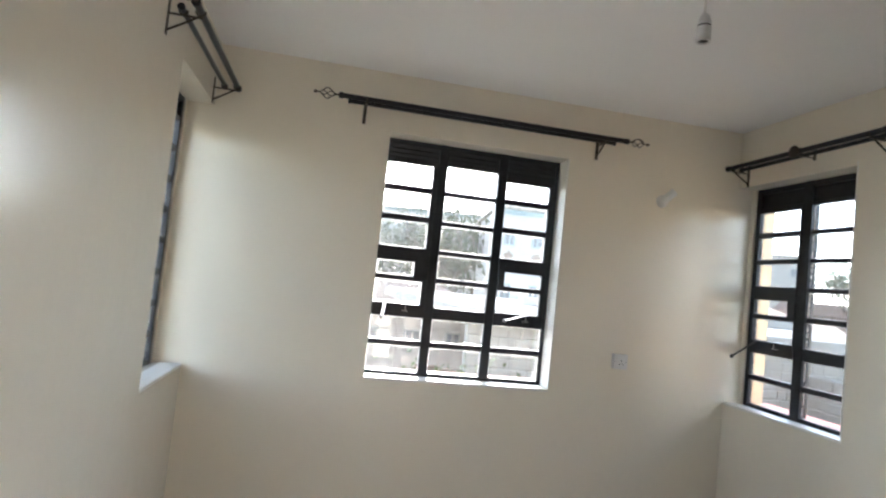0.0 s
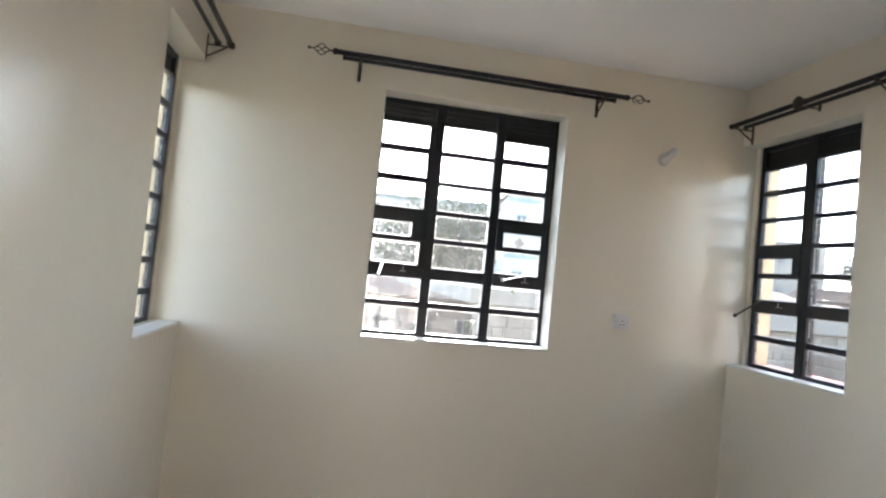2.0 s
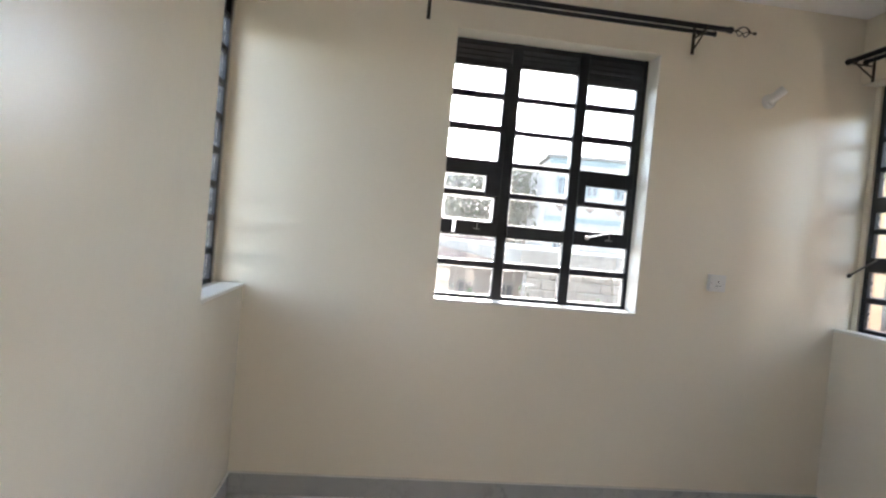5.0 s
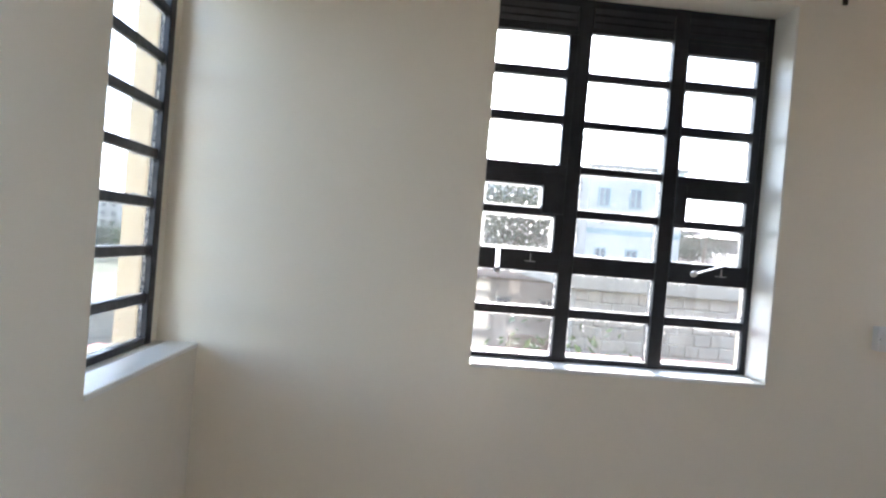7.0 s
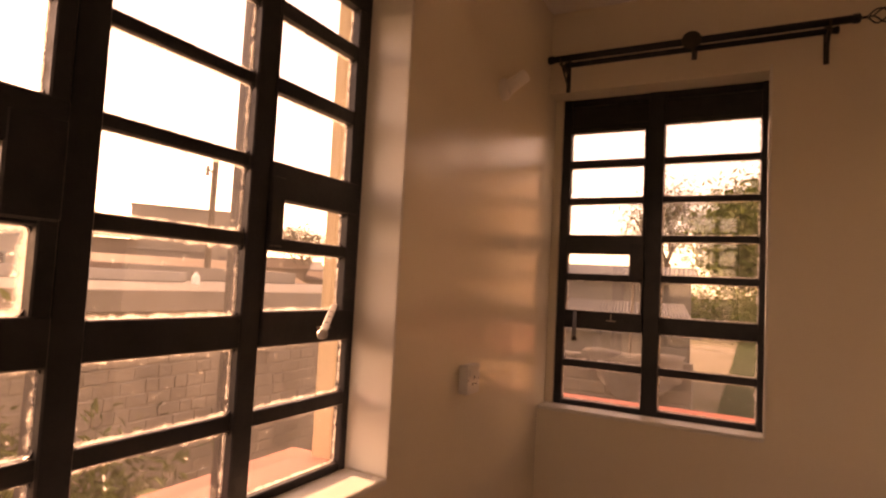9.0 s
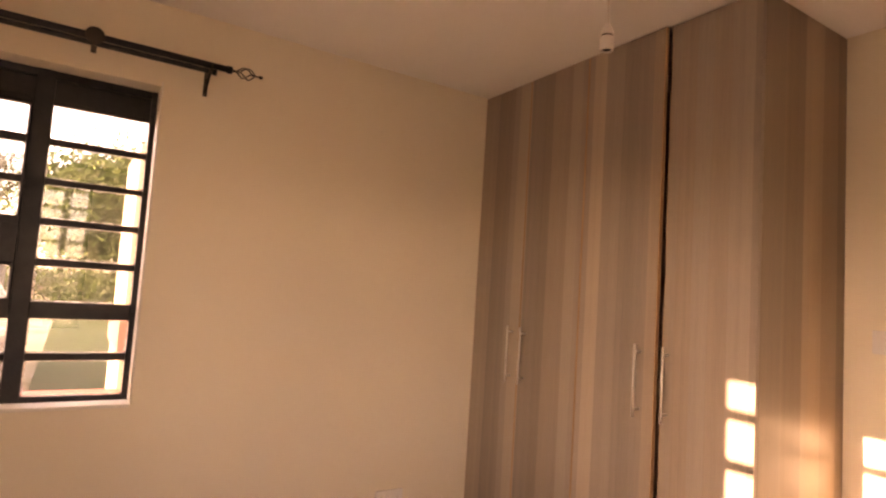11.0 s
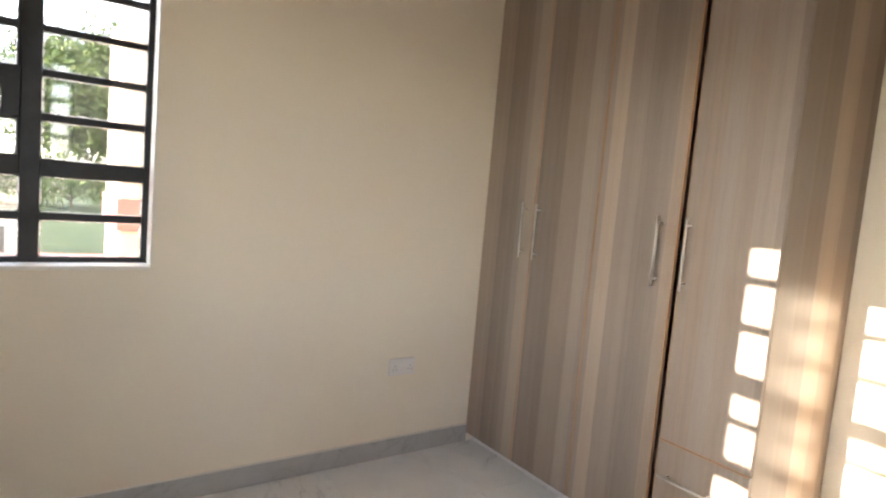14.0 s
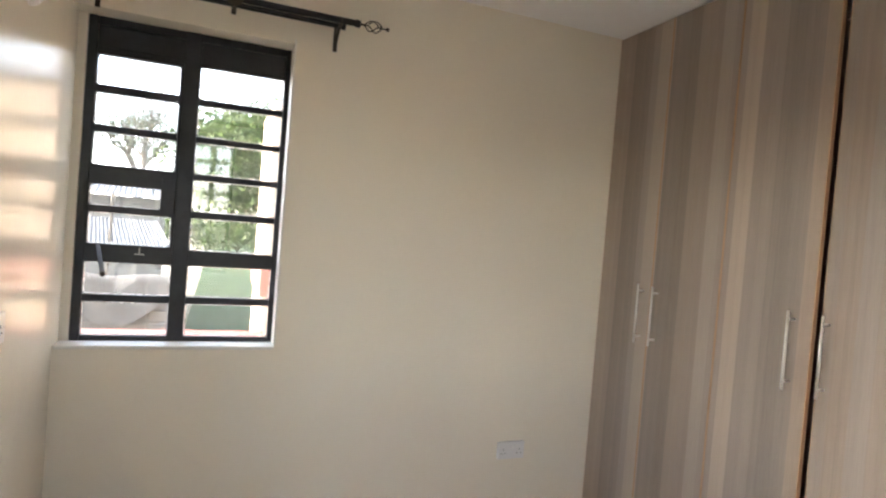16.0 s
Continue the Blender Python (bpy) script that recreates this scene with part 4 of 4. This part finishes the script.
def house(name, x, y, w, d, h, z0, wall, label, floors, cols, band=None, turn=0, roof=None, win=(0.9, 1.1), diamonds=False, up=0.52):
    """A plain block house: walls, roof, rows of windows with frames on the side that faces the room."""
    t = thing(name, pose(x, y, z0, 0, 0, turn), label, "house", "houses of the neighbourhood")
    part("wall", one_box((-w / 2, 0, 0), (w / 2, d, h), 0.02), wall, t)
    if roof:
        bm = bmesh.new()
        k = 60
        for i in range(k):
            a, c = -w / 2 - 0.4 + (w + 0.8) * i / k, -w / 2 - 0.4 + (w + 0.8) * (i + 0.5) / k
            c2 = -w / 2 - 0.4 + (w + 0.8) * (i + 1) / k
            p = [(a, -0.5, h + 0.02), (c, -0.5, h + 0.09), (c2, -0.5, h + 0.02), (c2, d + 0.4, h + 1.0), (c, d + 0.4, h + 1.07), (a, d + 0.4, h + 1.0)]
            vs = [bm.verts.new(q) for q in p]
            bm.faces.new((vs[0], vs[1], vs[4], vs[5]))
            bm.faces.new((vs[1], vs[2], vs[3], vs[4]))
        box(bm, (-w / 2 - 0.4, -0.5, h - 0.03), (w / 2 + 0.4, -0.47, h + 0.02))
        part("roof", bm, roof, t, "corrugated sheet roof")
    else:
        part("roof", one_box((-w / 2 - 0.15, -0.15, h), (w / 2 + 0.15, d + 0.15, h + 0.18), 0.02), M_CONC, t)
    fh = h / floors
    for f in range(floors):
        if band:
            part("painted_band", one_box((-w / 2 - 0.02, -0.03, f * fh + fh - 0.30), (w / 2 + 0.02, 0.02, f * fh + fh - 0.02)), band, t)
        for c in range(cols):
            cx = -w / 2 + w * (c + 0.5) / cols
            cz = f * fh + fh * up
            ww, hh = win
            wn_ = part("window", one_box((cx - ww / 2, -0.05, cz - hh / 2), (cx + ww / 2, 0.02, cz + hh / 2), 0.01), band or M_CONC, t)
            part("pane", one_box((cx - ww / 2 + 0.08, -0.06, cz - hh / 2 + 0.08), (cx - 0.03, -0.045, cz + hh / 2 - 0.08)), M_DARKPANE, wn_)
            part("pane", one_box((cx + 0.03, -0.06, cz - hh / 2 + 0.08), (cx + ww / 2 - 0.08, -0.045, cz + hh / 2 - 0.08)), M_DARKPANE, wn_)
            if diamonds:
                bm = one_box((-0.22, -0.04, -0.22), (0.22, 0.02, 0.22))
                bmesh.ops.rotate(bm, verts=bm.verts, matrix=Matrix.Rotation(radians(45), 3, "Y"))
                bmesh.ops.translate(bm, verts=bm.verts, vec=(cx, 0, cz - hh / 2 - 0.55))
                part("diamond_panel", bm, M_BROWNHOUSE, t)
    return t


house("painted_house", 11.6, 32.6, 4.6, 8, 9.1, GZ, M_WHITEHOUSE, "white three-storey house with turquoise bands and diamonds", 3, 3, M_TURQ, -8, win=(0.62, 1.0), diamonds=True)
tree("cypress", 19.9, 45.1, GZ, 8.8, 1.0, 0.12, M_LEAF2, "slim dark upright tree beyond the white house", 3000, 0.3, 51)
for k, (a, b_) in enumerate(((22.5, 44), (25.0, 46), (28.5, 50), (32.0, 56), (9.2, 42), (11.5, 45), (6.5, 46))):
    tree("far_tree", a, b_, GZ, (6.0, 5.4, 6.2, 6.8, 12.8, 12.4, 10.4)[k], (1.0, 1.0, 1.2, 1.2, 5.0, 4.6, 3.6)[k], 0.8, M_LEAF2, "bushy grey-green tree among the far houses", 2600, 0.42, 60 + k, 0.03)
house("block_of_flats", 50, 66, 15, 9, 12.2, GZ, M_CONC, "grey flat-roofed block of flats far off", 3, 5, None, -35)
house("small_house", 3.2, 24, 6.2, 6, 3.6, GZ, M_PINK, "pinkish single-storey house with dark windows", 1, 4, None, 4, M_RUST, (0.62, 0.62), up=0.74)
house("small_house", 8.0, 50, 13.0, 8, 10.6, GZ, M_WHITEHOUSE, "pale three-storey house with blue-green windows far off", 3, 6, M_TURQ, -6, M_ROOF, (1.0, 1.2))
yard_fence = thing("yard_fence", pose(1.9, 18.4, GZ), "dark brown stepped block fence of a yard", "fence")
for k, top in enumerate((1.9, 2.05, 2.5, 2.45, 2.75, 2.6)):
    part("panel", one_box((k * 0.68, 0.02 * (k % 2), 0), (k * 0.68 + 0.66, 0.16, top), 0.015), M_RUST, yard_fence)
house("small_house", -3.5, 27, 6.5, 6, 3.4, GZ, M_PINK, "pale single-storey house with a rusty roof", 1, 3, None, -6, M_RUST, (0.8, 0.8))
house("small_house", 6.9, 25.5, 2.4, 5, 3.1, GZ, M_YELLOW, "ochre yellow house end between the roofs", 1, 1, None, 0, M_RUST, (0.8, 0.8))
house("small_house", 24, 38, 14, 8, 4.6, GZ, M_BROWNHOUSE, "low brown house with a rusty roof", 1, 6, None, -25, M_RUST)
house("small_house", 36, 40, 16, 8, 4.4, GZ, M_BROWNHOUSE, "low brown house with a rusty roof", 1, 6, None, -35, M_RUST)
house("small_house", 27.4, 52.4, 9, 8, 7.0, GZ, M_BROWNHOUSE, "two-storey grey-brown house among the far roofs", 2, 4, None, -30, M_RUST, (0.9, 1.0))
house("small_house", 33.0, 49.0, 7, 8, 6.2, GZ, M_CONC, "two-storey grey house among the far roofs", 2, 3, None, -36, None, (0.9, 1.0))
house("small_house", 22, 29, 9, 6, 3.9, GZ, M_BROWNHOUSE, "low brown house behind the flat roof", 1, 4, None, -30, M_RUST)
house("shed", 22, 10.6, 7.0, 6, 3.3, GZ, M_CONC, "shed with a pale corrugated roof", 1, 2, None, -80, M_ROOF, (0.7, 0.7))
house("shed", 30, 14.2, 13.0, 6, 5.3, GZ, M_CONC, "long shed with a pale corrugated roof", 1, 3, None, -84, M_ROOF, (0.7, 0.7))
for a, b_ in ((-70, 122), (-92, 128), (-58, 132)):
    house("block_of_flats", a, b_, 16, 12, 8.0, GZ, M_WHITEHOUSE, "white block of flats in the far distance", 4, 8, None, 30)
stone_wall("stone_wall", pose(-11.0, 13.6, 0, 0, 0, 28), 9.0, GZ, -0.55, 0.40, 0.20, (0, 0, 9, 9), "low quarry-stone yard wall along a dusty track")
tagged(part("track", one_box((-70, 33.5, GZ - 0.2), (-7, 49, GZ + 0.02)), M_TRACK), "pale dusty track", "road", kind="structure")

# crowd of low block houses between the near flat roof and the skyline
crowd = random.Random(31)
for k in range(20):
    brg = radians(-4 + 2.9 * k + crowd.uniform(-1, 1))
    dist = crowd.uniform(30, 62) if 8 < k else crowd.uniform(40, 70)
    house("low_house", 0.7 + dist * math.sin(brg), 5 + dist * math.cos(brg), crowd.uniform(4, 9), 5, crowd.uniform(3.2, 5.6), GZ,
          crowd.choice((M_BROWNHOUSE, M_BROWNHOUSE, M_PINK, M_CONC)), "low block house among rusty roofs", 1, crowd.choice((2, 3, 4)), None,
          -math.degrees(brg) + crowd.uniform(-20, 20), crowd.choice((M_RUST, M_RUST, M_ROOF, None)), (0.8, 0.9))
# clutter on the flat roof next door: kerb of blocks, a tank and a leaning post
tagged(part("roof_kerb", one_box((5.4, 16.4, 1.232), (9.6, 16.65, 1.46), 0.02), M_WHITEHOUSE), "low pale block kerb on the flat roof next door", "kerb")
tagged(part("roof_kerb", one_box((9.9, 19.0, 1.232), (16.0, 19.25, 1.60), 0.02), M_CONC), "grey block kerb on the flat roof next door", "kerb")
post = thing("roof_post", pose(6.4, 15.2, 1.23), "thin rusty steel post standing on the roof", "post")
part("post", tube(bmesh.new(), (0, 0, 0), (0.05, 0, 0.75), 0.022, n=8), M_RUST, post)
can = thing("jerrycan", pose(8.7, 15.0, 1.232), "small white plastic container on the roof", "container")
bm = bmesh.new()
lathe(bm, [(0.075, 0), (0.08, 0.02), (0.08, 0.15), (0.04, 0.20), (0.03, 0.25)], 14)
part("body", bm, M_PLASTIC, can)

# pale sheet hung over the yard wall and a pole beside it
bm = bmesh.new()
nu, nv = 16, 8
grid = []
for i in range(nu + 1):
    col = []
    for j in range(nv + 1):
        u, v = i / nu, j / nv
        drop = 0.62 * v * (0.45 + 0.55 * math.sin(math.pi * min(1.0, u * 1.15)))
        col.append(bm.verts.new((9.10 - 0.10 * v - 0.05 * math.sin(u * 17 + v * 3) * v, 6.0 + 1.35 * u, 0.66 - drop + 0.02 * math.sin(u * 9))))
    grid.append(col)
for i in range(nu):
    for j in range(nv):
        bm.faces.new((grid[i][j], grid[i + 1][j], grid[i + 1][j + 1], grid[i][j + 1]))
for i in range(nu):
    a, b_ = grid[i][0], grid[i + 1][0]
    c = bm.verts.new((a.co.x + 0.35, a.co.y, a.co.z + 0.01))
    d = bm.verts.new((b_.co.x + 0.35, b_.co.y, b_.co.z + 0.01))
    bm.faces.new((a, c, d, b_))
tagged(part("tarpaulin", bm, M_CANVAS, smooth=True), "weathered grey-brown sheet hung over the stone yard wall", "tarpaulin")
wp = thing("wooden_post", pose(11.0, 7.05, GZ), "thin pale wooden post in the yard", "post")
part("post", tube(bmesh.new(), (0, 0, 0), (0.03, -0.05, 5.0), 0.035, 0.028, 8), M_BARK, wp)

# water tank
tank = thing("water_tank", pose(2.1, 20.2, GZ), "blue plastic water tank on the ground", "water tank")
bm = bmesh.new()
lathe(bm, [(0.75, 0), (0.78, 0.1), (0.75, 0.5), (0.78, 0.55), (0.75, 1.0), (0.78, 1.05), (0.75, 1.6), (0.6, 1.8), (0.25, 1.92), (0.25, 2.0), (0.05, 2.02)], 24)
part("body", bm, M_BLUEPLASTIC, tank)

# power pole
pole = thing("power_pole", pose(17.2, 24.9, GZ), "weathered wooden power pole with two insulators", "power pole")
part("pole", tube(bmesh.new(), (0, 0, 0), (0.1, 0, 9.8), 0.15, 0.12, 12), M_BARK, pole)
part("bracket", tube(bmesh.new(), (0.02, 0, 8.75), (-0.30, 0, 8.87), 0.035, n=8), M_BARK, pole)
for dz in (0.0, 0.22):
    part("insulator", tube(bmesh.new(), (-0.28, 0, 8.60 + dz), (-0.28, 0, 8.80 + dz), 0.09, 0.05, 10), M_CONC, pole)


tree("mango_tree", 23.0, 2.6, GZ, 9.8, 4.5, 0.75, M_LEAF, "leafy green mango tree on the lawn", 120000, 0.24, 3, 0.03)
for k, (a, b_) in enumerate(((74, 12.5), (78, 7.5), (72, 3.0), (80, -3.0))):
    tree("far_tree", a, b_, GZ, 6.6 + 0.7 * (k % 2), 1.0, 1.2, M_LEAF, "bushy green tree along the far edge of the lawn", 3000, 0.5, 80 + k, 0.05)
tree("thin_tree", 38.0, 9.7, GZ, 12.6, 6.6, 0.45, M_LEAF2, "thin grey-green tree behind the sheds", 6000, 0.20, 8, 0.01)
tree("thin_tree", 38.5, 38.5, GZ, 10.2, 4.6, 0.45, M_LEAF2, "thin grey-green tree behind the low roofs", 3500, 0.28, 10)
tree("thin_tree", 45.0, 37.0, GZ, 7.6, 3.0, 0.9, M_LEAF2, "low grey-green tree behind the low roofs", 3000, 0.30, 15)
tree("thin_tree", 13.0, 58, GZ, 11.0, 4.0, 0.9, M_LEAF2, "far grey-green tree above the roofs", 2500, 0.5, 9)
tree("thin_tree", -2.0, 60, GZ, 10.0, 4.0, 0.9, M_LEAF2, "far grey-green tree above the roofs", 2500, 0.5, 12)
for k in range(7):
    az = radians(-25 - 2.3 * k)
    tree("far_tree", 0.7 + 82 * math.sin(az), 4.2 + 82 * math.cos(az), GZ, 4.6 + 0.4 * (k % 3), 0.8, 1.3, M_LEAF2, "low green tree beyond the dusty track", 1600, 0.6, 40 + k, 0.06)
# low ridge beyond the flats, distance haze mixed into its colour
bm = bmesh.new()
ridge = [[bm.verts.new((-1000 + 25 * i, 900 + dy, GZ - 2 + hz * (38 + 7 * math.sin(i * 0.33) + 3 * math.sin(i * 1.1)))) for dy, hz in ((0, 0), (90, 0.75), (200, 1), (400, 0))] for i in range(37)]
for a, b_ in zip(ridge, ridge[1:]):
    for j in range(3):
        bm.faces.new((a[j], b_[j], b_[j + 1], a[j + 1]))
tagged(part("backdrop_hill", bm, M_FARHILL, smooth=True), "low hazy wooded ridge on the horizon", "hill", kind="structure")
tree("bush", 2.5, 10.6, GZ, 4.3, 0.6, 0.6, M_LEAF, "straggly green bush by the stone wall", 16000, 0.15, 14)
tree("bush", 1.3, 9.9, GZ, 3.3, 0.3, 0.9, M_LEAF2, "dry brownish undergrowth by the stone wall", 12000, 0.14, 17, 0.04)
tree("bush", 3.6, 10.9, GZ, 2.9, 0.3, 0.9, M_LEAF2, "dry brownish undergrowth by the stone wall", 9000, 0.14, 18, 0.04)
for k, (a, b_) in enumerate(((-38, 66), (-30, 72), (-46, 62), (-54, 58), (-24, 78), (-42, 72))):
    tree("far_tree", a, b_, GZ, 4.6 + 0.5 * (k % 3), 1.0, 1.2, M_LEAF, "bushy green tree in the distance", 1800, 0.6, 20 + k)
